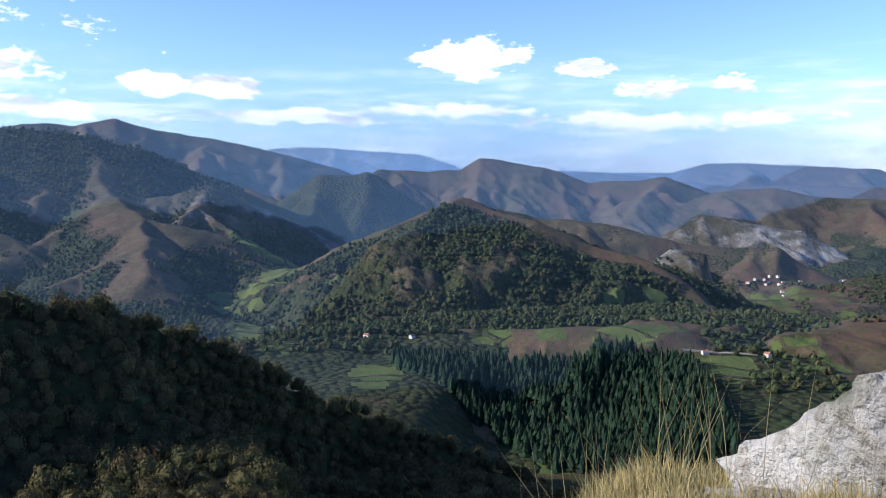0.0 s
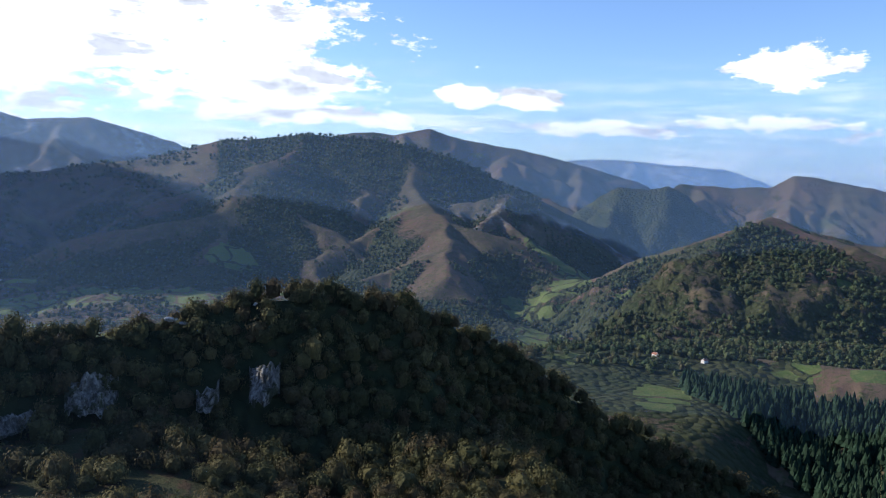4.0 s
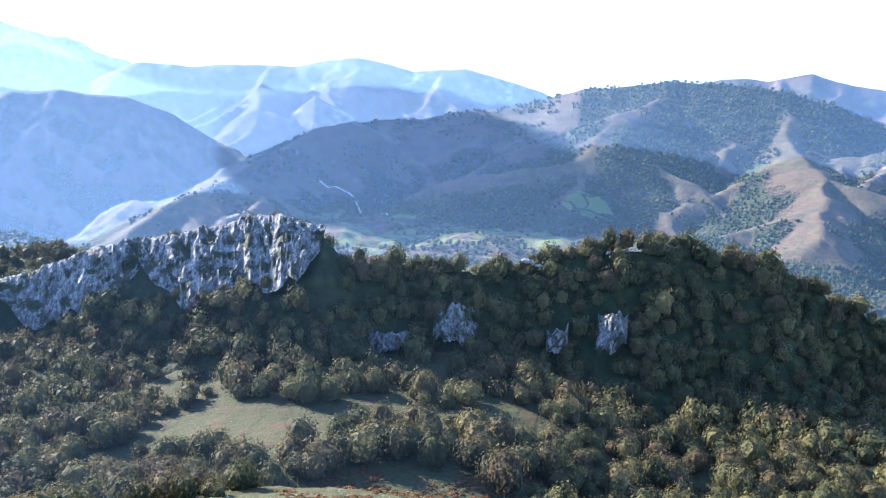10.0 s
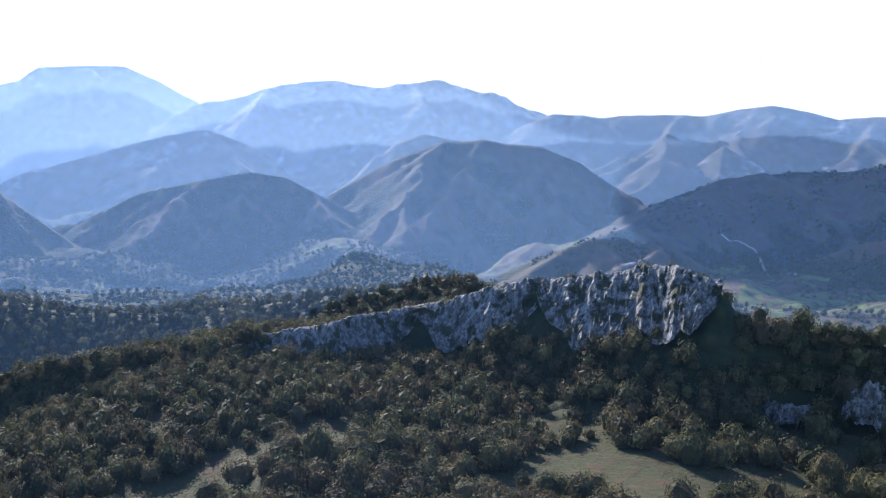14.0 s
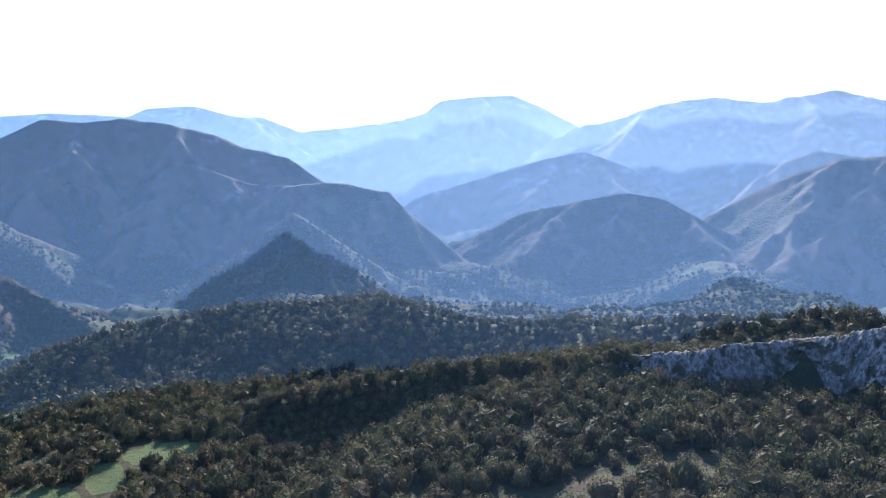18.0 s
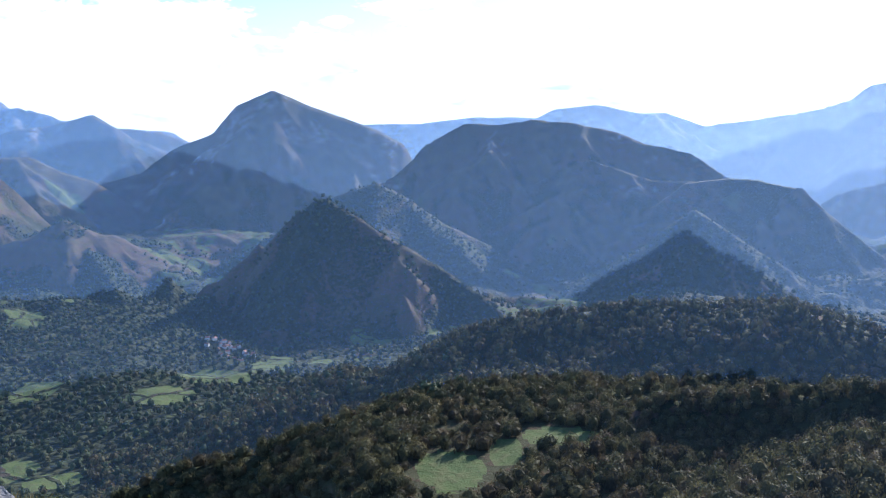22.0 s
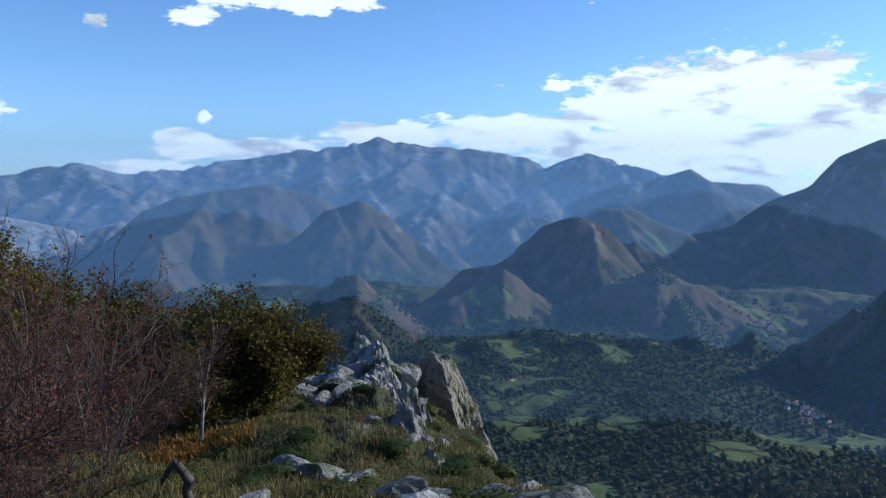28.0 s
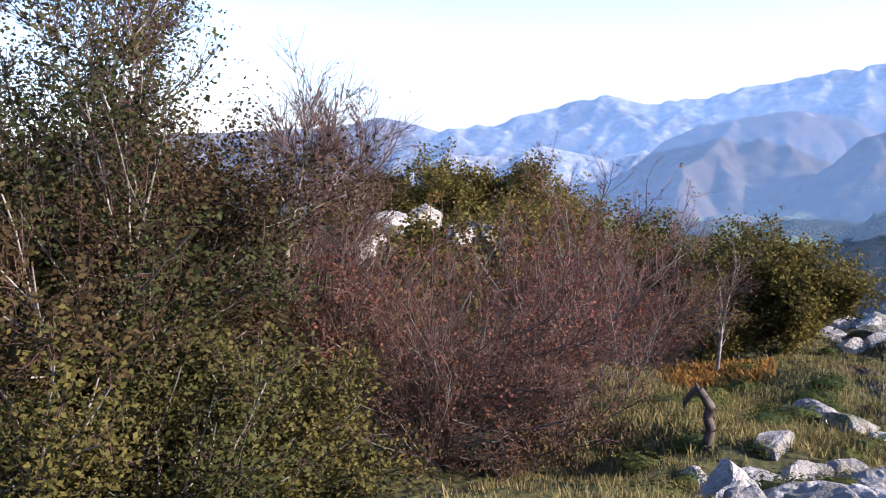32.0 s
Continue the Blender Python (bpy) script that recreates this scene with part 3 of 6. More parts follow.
ridge([(208.8, 3700, -190), (205.7, 3700, -112), (202.5, 3700, -125), (199.1, 3700, -83), (197.0, 3700, -110), (194.5, 3700, -151), (191.9, 3700, -110)],
      0.59, (0.75, 0.1, 0.0), "hills with white limestone cliffs", rib=45, ribbed=0.9)
ridge([(193.0, 3400, -188), (190.7, 3400, -69), (188.4, 3400, -10), (185.6, 3400, 23), (182.0, 3400, 45), (179.2, 3400, 7)],
      0.50, (0.25, 0.15, 0.0), "brown mountain with a shaded flank", rib=144, ribbed=0.7)
ridge([(181.7, 3000, -243), (180.0, 3000, -138), (178.4, 3000, -54), (175.9, 3000, -13), (173.9, 3000, -67), (171.9, 3000, -164), (169.7, 3000, -254)],
      0.59, (0.25, 0.25, 0.0), "pointed mountain above the valley", rib=128, ribbed=0.7)
ridge([(173.9, 3600, -119), (171.9, 3600, -44), (170.1, 3600, 31), (168.3, 3600, -46), (166.7, 3600, -85), (165.1, 3600, -23), (162.8, 3600, 0)],
      0.59, (0.5, 0.1, 0.0), "rocky spurs under the high range", rib=112, ribbed=0.8)
ridge([(168.3, 2300, -207), (165.5, 2300, -191), (162.8, 2300, -82), (160.5, 2300, -55), (158.3, 2300, -79), (156.5, 2300, -163), (155.6, 2300, -209)],
      0.67, (0.25, 0.25, 0.0), "brown pyramid hill with one sunlit side", rib=96, ribbed=0.5)
ridge([(160.2, 2800, -87), (158.7, 2800, -40), (156.5, 2800, -37), (154.7, 2800, -87), (153.0, 2800, -114)],
      0.59, HEATH, "brown hill behind the pyramid", rib=112)
ridge([(159.8, 3700, 10), (157.2, 3700, 57), (155.1, 3700, 79), (152.7, 3700, 126), (151.3, 3700, 67), (148.7, 3700, 54), (147.5, 3700, 23)],
      0.50, (0.3, 0.2, 0.0), "hazy blue ridge with a blunt peak", rib=144)
ridge([(168.3, 1900, -225), (165.5, 1900, -173), (164.3, 1900, -197), (162.4, 1900, -259)],
      0.50, HEATH, "small brown hill with a sunlit side", rib=45, name="hill", jag=2.0, spur=90)
ridge([(179.3, 1700, -248), (177.6, 1700, -175), (176.0, 1700, -164), (174.8, 1700, -201)],
      0.67, (0.14, 0.3, 0.0), "grey rock hill in the valley", rib=40, name="hill", jag=2.0, spur=70)
ridge([(156.4, 1900, -192), (154.7, 1900, -163), (152.9, 1900, -195)],
      0.50, (0.15, 0.5, 0.0), "small wooded hill in the valley", rib=45, name="hill", jag=2.0)

ridge([(154.7, 2000, -171), (153.7, 1850, -210), (152.6, 1700, -248), (151.3, 1560, -295)],
      0.46, (0.08, 0.95, 0.0), "broad wooded hump in the middle of the valley", rib=60, ribbed=0.4, name="hill", jag=2.0, spur=110.0)
ridge([(150.1, 1330, -243), (152.8, 1250, -243), (155.7, 1180, -248), (158.6, 1080, -256), (160.6, 990, -261), (162.0, 900, -268)],
      0.42, (0.03, 0.95, 0.0), "long wooded spur running down the valley", rib=60, ribbed=0.4, name="hill", jag=2.0, spur=80.0)
ridge([(144.5, 1180, -280), (148.0, 1140, -251), (150.6, 1080, -250), (153.9, 990, -261)],
      0.42, (0.03, 0.95, 0.0), "wooded shoulder above the village", rib=60, ribbed=0.4, name="hill", jag=2.0, spur=80.0)
ridge([(149.7, 1420, -254), (148.5, 1420, -225), (147.2, 1420, -256)],
      0.7, (0.03, 0.95, 0.0), "small dark wooded knoll", rib=40, ribbed=0.3, name="hill", jag=2.0)
ridge([(147.2, 1340, -261), (145.9, 1340, -242), (144.3, 1340, -277)],
      0.7, (0.03, 0.95, 0.0), "second dark wooded knoll beside the pyramid hill", rib=40, ribbed=0.3, name="hill", jag=2.0)
ridge([(136.4, 660, -190), (138.9, 640, -198), (141.0, 620, -202), (143.5, 600, -208), (146.0, 580, -211)],
      0.55, (0.03, 0.95, 0.0), "steep wooded spur below the rounded hill", rib=40, ribbed=0.4, name="hill", jag=2.0)

# open meadows: yaw, distance, half width in degrees, half depth
MEADOWS_WEST = [(14.3, 1000, 1.3, 60), (13.7, 1190, 2.8, 40), (11.7, 1254, 1.8, 48), (13.3, 1480, 1.6, 70), (11.3, 1400, 1.4, 90), (-2.7, 698, 2.2, 22), (4.6, 566, 2.2, 30),
                (-20.3, 610, 2.6, 45), (-13.7, 677, 2.4, 26), (-12.5, 949, 1.6, 20), (-15.4, 984, 1.6, 20), (36.0, 1400, 1.8, 35), (44.0, 1350, 3.0, 35), (49.0, 1300, 2.0, 50)]
MEADOWS_EAST = [(164.8, 1490, 1.6, 60), (163.8, 1250, 2.0, 120), (163.2, 1021, 1.8, 56), (161.5, 1290, 1.4, 70), (165.2, 1143, 1.6, 70), (157.3, 1516, 1.2, 47), (148.9, 1960, 1.8, 80),
                (146.7, 1979, 1.2, 50), (145.1, 1700, 1.0, 70), (141.4, 1040, 1.6, 70), (145.9, 945, 2.4, 40), (149.2, 854, 2.4, 35), (157.1, 944, 1.6, 30), (166.7, 1722, 1.6, 41),
                (154.6, 2680, 1.0, 50), (164.0, 963, 1.0, 30), (159.9, 699, 2.4, 24), (156.1, 660, 2.0, 20), (174.9, 2100, 2.0, 200), (171.5, 2469, 1.6, 80), (166.3, 1820, 1.6, 40), (172.6, 1420, 1.4, 60)]

# heights of the valley floors: yaw, distance, height
FLOOR = [(144, 1100, -300), (148, 1900, -290), (162, 1250, -285), (156, 900, -275), (100, 1500, -285), (14, 1400, -205), (14, 950, -183),
         (38, 1600, -195), (49, 1300, -196), (50, 800, -190), (-23, 1500, -192), (-21, 600, -146), (153, 700, -250), (174, 2500, -300), (166, 1800, -292),
         (48, 250, -85), (52, 160, -78), (80, 290, -92), (84, 190, -84), (95, 200, -98), (97, 230, -100), (128, 330, -140), (120, 360, -138),
         (7, 620, -140), (5, 520, -135), (-7, 470, -163), (20, 250, -95), (0, 300, -140), (150, 300, -190), (-30, 300, -120), (-45, 700, -170),
         (200, 900, -260), (230, 900, -230), (280, 900, -220)]


def floor_height(x, y):
    r = np.hypot(x, y) + 1.0
    u, vx, vy = np.log(r), x / r, y / r
    total, weight = 0.0, 1e-9
    for a, d, h in FLOOR + [(a, 3400, -310) for a in range(-40, 320, 30)] + [(a, 4900, -260) for a in range(-40, 320, 30)]:
        ca, sa = math.cos(radians(a)), -math.sin(radians(a))
        d2 = (u - math.log(d)) ** 2 * 1.3 + 2.6 * ((vx - sa) ** 2 + (vy - ca) ** 2) + 2e-3
        w = 1.0 / d2**2
        total, weight = total + w * h, weight + w
    return total / weight


# the summit itself: heights at these distances, for a row of yaws
SUMMIT_R = (0, 2, 4, 7, 11, 17, 25, 35, 50, 80, 150)
SUMMIT = {-60: (0, 0, 0, -0.6, -2.5, -6, -12, -19, -28, -44, -84), -30: (0, 0, 0.0, -0.5, -2.5, -6.5, -12, -19, -28, -44, -84), -16: (0, 0, -0.1, -1.0, -4, -8.5, -14, -20, -29, -46, -86),
          0: (0, -0.1, -0.8, -2.6, -5.5, -10, -15, -21, -31, -48, -90), 60: (0, -0.1, -0.9, -2.8, -5.8, -10, -15, -21, -30, -46, -72), 120: (0, -0.1, -0.8, -2.6, -5.6, -10, -15, -21, -32, -52, -96),
          148: (0, 0, -0.45, -1.9, -4.5, -9, -15.5, -23, -34, -58, -112), 158: (0, 0, -0.35, -1.3, -2.9, -6.0, -12, -20, -34, -60, -118), 163: (0, 0, -0.3, -1.3, -2.5, -4.7, -8.4, -15.5, -28, -58, -115),
          168: (0, 0, -0.35, -1.5, -2.9, -4.6, -6.2, -8.6, -15, -42, -105), 175: (0, 0, -0.35, -1.5, -2.8, -4.1, -5.3, -6.1, -9, -26, -85),
          180: (0, 0, -0.35, -1.5, -2.8, -4.1, -5.4, -6.6, -8.5, -16, -50), 188: (0, 0, -0.35, -1.5, -2.9, -4.4, -5.8, -7.2, -8.0, -9, -40), 205: (0, 0, -0.35, -1.7, -3.3, -4.6, -5.2, -4.1, -3.5, -4, -30),
          235: (0, 0, -0.4, -1.8, -3.8, -5.0, -6.5, -8, -9, -12, -60), 270: (0, 0, -0.3, -1.4, -3.4, -7, -12, -18, -28, -46, -90)}


def summit_height(x, y):
    r = np.hypot(x, y)
    yaw = (np.degrees(np.arctan2(-x, y)) + 60) % 360 - 60
    keys = sorted(SUMMIT)
    rows = [SUMMIT[k] for k in keys] + [SUMMIT[keys[0]]]
    keys = np.array(keys + [300.0])
    per = np.stack([np.interp(r, SUMMIT_R, row) for row in rows])
    k = np.clip(np.searchsorted(keys, yaw, side="right") - 1, 0, len(keys) - 2)
    f = (yaw - keys[k]) / (keys[k + 1] - keys[k])
    f = f * f * (3 - 2 * f)
    idx = np.arange(r.size)
    flat = per.reshape(len(rows), -1)
    z = (flat[k.ravel(), idx] * (1 - f.ravel()) + flat[k.ravel() + 1, idx] * f.ravel()).reshape(r.shape)
    return z - np.maximum(r - 150, 0) * 0.75


def in_patch(x, y, yaw0, r0, wide, deep):
    """Inside an oval clearing round a place given by yaw and distance."""
    r = np.hypot(x, y)
    yaw = (np.degrees(np.arctan2(-x, y)) + 60) % 360 - 60
    return ((yaw - yaw0) / wide) ** 2 + ((r - r0) / deep) ** 2 < 1


def land(x, y):
    """Height, which ridge it belongs to (-1: valley floor, -2: the summit), and cover, at arrays of places."""
    r = np.hypot(x, y)
    rough = fractal(x / 260, y / 260, 6, 3) - 0.5
    z = floor_height(x, y) + rough * np.clip(r / 8 - 42, 0, 170)
    owner = np.full(x.shape, -1, int)
    cover = np.zeros(x.shape + (4,))
    patch = fractal(x / 420, y / 420, 3, 71)
    cover[..., 0] = 0.05
    cover[..., 1] = np.clip(0.62 + (patch - 0.5) * 1.2, 0, 1)
    cover[..., 2] = np.clip(0.42 + 0.12 * (y < -300) + (0.5 - patch) * 1.6, 0.02, 0.8)
    warpx, warpy = fractal(x / 130, y / 130, 4, 11) - 0.5, fractal(x / 130, y / 130, 4, 23) - 0.5
    big_warp = fractal(x / 420, y / 420, 3, 57) - 0.5
    grain = fractal(x / 45, y / 45, 4, 31, True) - 0.6
    yaw = (np.degrees(np.arctan2(-x, y)) + 60) % 360 - 60
    for i, g in enumerate(RIDGES):
        pad = 6 + 60 * 700 / g["far"]
        sel = np.nonzero((yaw > g["yaws"][0] - pad) & (yaw < g["yaws"][1] + pad) & (r > g["far"] * 0.25))
        if not len(sel[0]):
            continue
        px, py, pz = g["pts"].T
        qx, qy = x[sel], y[sel]
        best = np.full(qx.shape, 1e12)
        along, top = np.zeros(qx.shape), np.zeros(qx.shape)
        run = 0.0
        for k in range(len(px) - 1):
            dx, dy = px[k + 1] - px[k], py[k + 1] - py[k]
            L = math.hypot(dx, dy)
            t = np.clip(((qx - px[k]) * dx + (qy - py[k]) * dy) / (L * L), 0, 1)
            d2 = (qx - px[k] - t * dx) ** 2 + (qy - py[k] - t * dy) ** 2
            near = d2 < best
            best = np.where(near, d2, best)
            along = np.where(near, run + t * L, along)
            top = np.where(near, pz[k] + t * (pz[k + 1] - pz[k]), top)
            run += L
        d = np.sqrt(best)
        top = top + g["jag"] * (fractal(along / 55 + i, along * 0, 4, 500 + i) - 0.5)
        wide = g["rib"]
        s = along / wide + (warpx[sel] * 3.6 + big_warp[sel] * 3.0) * np.clip(d / (1.5 * wide), 0, 1) + i * 7.7
        ribs = 0.72 * fractal(s, d / (wide * 4) + i, 4, 40 + i, True) + 0.28 * fractal(qx / (wide * 1.3), qy / (wide * 1.3), 4, 140 + i, True)
        carve = (0.3 if g["spur"] else 1.0) * g["ribbed"] * (0.6 - ribs) * wide * 2.2 * np.clip(d / wide, 0, 1) ** 0.8
        fall = g["slope"] * (1.12 if g["spur"] else 1.0) * d + carve
        if g["bluff"]:
            fall = np.where(d < g["bluff"] / BLUFF, BLUFF * d, g["bluff"] + g["slope"] * (d - g["bluff"] / BLUFF)) + carve
        k = np.clip(d / (1.2 * wide), 0.04, 1)
        h = top - fall + g["rough"] * (grain[sel] * 0.13 * wide * k + (warpy[sel]) * 0.2 * wide * k)
        if g["spur"]:
            bend = 0.3 * g["spur"]
            sh, sd = spur_height(g["spurs"], qx + warpx[sel] * bend, qy + warpy[sel] * bend)
            sh = sh + grain[sel] * 0.09 * wide * g["rough"] - 0.35 * carve
            ribs = np.where(sh > h, 0.78 - 0.45 * np.clip(sd / (0.4 * g["spur"]), 0, 1), ribs * 0.6 + 0.1)
            h = np.maximum(h, sh)
        win = h > z[sel]
        w = tuple(a[win] for a in sel)
        z[w] = h[win]
        owner[w] = i
        cov = np.array((*g["cover"], 0.0))
        cover[w] = cov
        high = np.clip(1 - d[win] / (1.6 * wide), 0, 1)
        if cov[1] > 0.15:
            cover[w + (1,)] = cov[1] + 1.4 * (0.58 - ribs[win])
        if "broad brown" in g["label"]:
            cover[w + (1,)] += 0.45 * np.clip(1.1 - d[win] / 420, 0, 1) * (yaw[w] < 37)
        if "rocky heath crest" in g["label"]:
            bald = np.clip(1.1 - d[win] / 32, 0, 1) 
            cover[w + (1,)] = np.clip(cover[w + (1,)] - bald, 0, 1)
            high = high * 3.0
        cover[w + (0,)] = cov[0] + (0.14 * high + 0.35 * (ribs[win] - 0.55)) * (cov[0] > 0.1)
    top = summit_height(x, y) + (fractal(x / 3.0, y / 3.0, 4, 90) - 0.5) * np.clip(r / 6 - 0.2, 0, 1.3)
    win = (top > z) & (r < 420)
    z = np.where(win, top, z)
    owner = np.where(win, -2, owner)
    cover[win] = (0.08, 0.0, 0.0, 1.0)
    spine = win * np.clip(1.6 - np.abs(yaw - 174.5) / 3.5, 0, 1) * np.clip((r - 13) / 8, 0, 1) * np.clip((48 - r) / 8, 0, 1)
    cover[..., 0] += spine * (0.1 + 0.75 * (fractal(x / 2.6, y / 2.6, 3, 93) - 0.25))
    z = z + spine * 1.5 * (fractal(x / 3.4, y / 3.4, 4, 95, True) - 0.7)
    close = (r < 430) & (owner == -1)
    cover[close] = (0.0, 0.1, 0.0, 1.0)
    lawn = in_patch(x, y, 128.6, 332, 2.6, 22) | in_patch(x, y, 120.5, 372, 2.8, 13) | in_patch(x, y, 124.5, 352, 1.3, 16)
    parcel = fractal(x / 48, y / 48, 2, 77)
    cover[..., 2] = np.where((cover[..., 2] > 0.02) & (parcel < 0.12 + 0.42 * cover[..., 2]), 1.25, 0.0)
    ragged = 1.0 + 1.6 * (fractal(x / 60, y / 60, 3, 79) - 0.5)
    for a, d, wide, deep in MEADOWS_WEST + MEADOWS_EAST:
        field = (((yaw - a) / wide) ** 2 + ((r - d) / deep) ** 2 < ragged) & (owner != -2)
        cover[field, 1], cover[field, 2], cover[field, 0] = 0.6, 1.25, 0.0
    cover[lawn, 2] = 2.0
    return z, owner, cover


# ---- the land: one sheet of ground round the viewer ----
def rings():
    r = [0.0, 0.6]
    while r[-1] < 4900:
        x = r[-1]
        r.append(x * (1.045 if x < 60 else 1.017 if x < 700 else 1.0085 if x < 1500 else 1.0065))
    return np.array(r)


YAWS = np.concatenate([np.arange(-40, 240, 0.24), np.arange(240, 320, 1.6)])
RADII = rings()


def grid_mesh(name, verts, faces, normals, cover, mat):
    me = bpy.data.meshes.new(name)
    me.vertices.add(len(verts))
    me.vertices.foreach_set("co", verts.astype(np.float32).ravel())
    me.loops.add(faces.size)
    me.polygons.add(len(faces))
    me.polygons.foreach_set("loop_start", np.arange(0, faces.size, 4, dtype=np.int32))
    me.loops.foreach_set("vertex_index", faces.astype(np.int32).ravel())
    me.update(calc_edges=True)
    me.polygons.foreach_set("use_smooth", np.ones(len(faces), bool))
    for k, n in enumerate(("rock", "wood", "meadow", "turf")):
        a = me.attributes.new(n, "FLOAT", "POINT")
        a.data.foreach_set("value", cover[:, k].astype(np.float32))
    if normals is not None:
        me.normals_split_custom_set_from_vertices(normals.astype(np.float32))
    me.materials.append(mat)
    return me


def build_land():
    a, r = np.meshgrid(np.radians(YAWS), RADII)
    x, y = -r * np.sin(a), r * np.cos(a)
    z, owner, cover = land(x, y)
    nr, na = x.shape
    P = np.stack([x, y, z], -1)
    da = np.roll(P, -1, 1) - np.roll(P, 1, 1)
    dr = np.gradient(P, axis=0)
    N = np.cross(dr, da)
    N[0] = (0, 0, 1)
    N /= np.maximum(np.linalg.norm(N, axis=-1, keepdims=True), 1e-9)
    N *= np.sign(N[..., 2:3] + 1e-9)
    i, j = np.meshgrid(np.arange(nr - 1), np.arange(na), indexing="ij")
    j2 = (j + 1) % na
    quads = np.stack([i * na + j, (i + 1) * na + j, (i + 1) * na + j2, i * na + j2], -1).reshape(-1, 4)
    mine = owner[:-1].reshape(-1)
    P, N, C = P.reshape(-1, 3), N.reshape(-1, 3), cover.reshape(-1, 4)
    for k in range(-2, len(RIDGES)):
        f = quads[mine == k] if k >= 0 else quads[mine < 0]
        if k == -2 or not len(f):
            continue
        used, idx = np.unique(f, return_inverse=True)
        if k == -1:
            ob = new("ground", grid_mesh("ground", P[used], idx.reshape(-1, 4), N[used], C[used], LAND))
            tagged(ob, "valley floor of woods, heath and hedged green meadows", "ground", kind="structure")
        else:
            g = RIDGES[k]
            ob = new(g["name"], grid_mesh(g["name"], P[used], idx.reshape(-1, 4), N[used], C[used], LAND))
            tagged(ob, g["label"], "hill" if g["name"] == "hill" else "mountain", "mountains round the valleys")


build_land()


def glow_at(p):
    """How near a place on a haze sheet lies to the sun's side, for its painted glow."""
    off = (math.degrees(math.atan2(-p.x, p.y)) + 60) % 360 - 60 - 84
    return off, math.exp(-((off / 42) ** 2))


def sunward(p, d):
    """Sheet opacity, raised towards the sun and far off in the west to brighten the view."""
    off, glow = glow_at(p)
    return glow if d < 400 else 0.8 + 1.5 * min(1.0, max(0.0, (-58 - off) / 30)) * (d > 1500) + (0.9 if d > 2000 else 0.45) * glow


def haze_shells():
    # added sheets that lay airlight over the land; the nearest imitates glare
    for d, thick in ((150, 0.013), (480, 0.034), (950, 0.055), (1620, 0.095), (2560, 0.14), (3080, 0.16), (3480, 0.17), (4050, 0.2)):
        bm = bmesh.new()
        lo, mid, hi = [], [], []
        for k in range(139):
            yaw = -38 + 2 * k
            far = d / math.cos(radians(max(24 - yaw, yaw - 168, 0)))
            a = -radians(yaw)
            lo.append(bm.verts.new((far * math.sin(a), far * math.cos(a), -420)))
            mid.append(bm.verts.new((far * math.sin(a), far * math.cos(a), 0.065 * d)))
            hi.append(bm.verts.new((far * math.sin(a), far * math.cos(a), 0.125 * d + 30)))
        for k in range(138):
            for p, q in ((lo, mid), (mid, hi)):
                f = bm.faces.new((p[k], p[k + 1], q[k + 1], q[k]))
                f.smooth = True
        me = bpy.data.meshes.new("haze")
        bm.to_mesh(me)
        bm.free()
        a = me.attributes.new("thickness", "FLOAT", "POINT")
        # far sheets are also made denser in the east to brighten it
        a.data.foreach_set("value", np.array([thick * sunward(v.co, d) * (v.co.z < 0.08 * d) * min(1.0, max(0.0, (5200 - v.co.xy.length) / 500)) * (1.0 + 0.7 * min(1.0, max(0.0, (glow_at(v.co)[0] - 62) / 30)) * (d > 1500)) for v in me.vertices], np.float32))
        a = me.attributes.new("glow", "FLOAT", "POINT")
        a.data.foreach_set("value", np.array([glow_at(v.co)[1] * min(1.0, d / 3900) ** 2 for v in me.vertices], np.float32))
        me.materials.append(HAZE_SHEET)
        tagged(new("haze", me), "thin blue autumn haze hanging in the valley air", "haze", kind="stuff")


haze_shells()


# ---- woods ----
def tri_mesh(name, verts, tris, mat, tint=None, smooth=False):
    me = bpy.data.meshes.new(name)
    verts, tris = np.asarray(verts, np.float32), np.asarray(tris, np.int32)
    me.vertices.add(len(verts))
    me.vertices.foreach_set("co", verts.ravel())
    me.loops.add(tris.size)
    me.polygons.add(len(tris))
    me.polygons.foreach_set("loop_start", np.arange(0, tris.size, 3, dtype=np.int32))
    me.loops.foreach_set("vertex_index", tris.ravel())
    me.update(calc_edges=True)
    me.polygons.foreach_set("use_smooth", np.full(len(tris), smooth))
    if tint is not None:
        a = me.attributes.new("tint", "FLOAT", "POINT")
        a.data.foreach_set("value", np.asarray(tint, np.float32))
    me.materials.append(mat)
    return me


def ball(subdiv):
    bm = bmesh.new()
    bmesh.ops.create_icosphere(bm, subdivisions=subdiv, radius=1.0)
    v = np.array([p.co[:] for p in bm.verts])
    f = np.array([[q.index for q in p.verts] for p in bm.faces])
    bm.free()
    return v, f


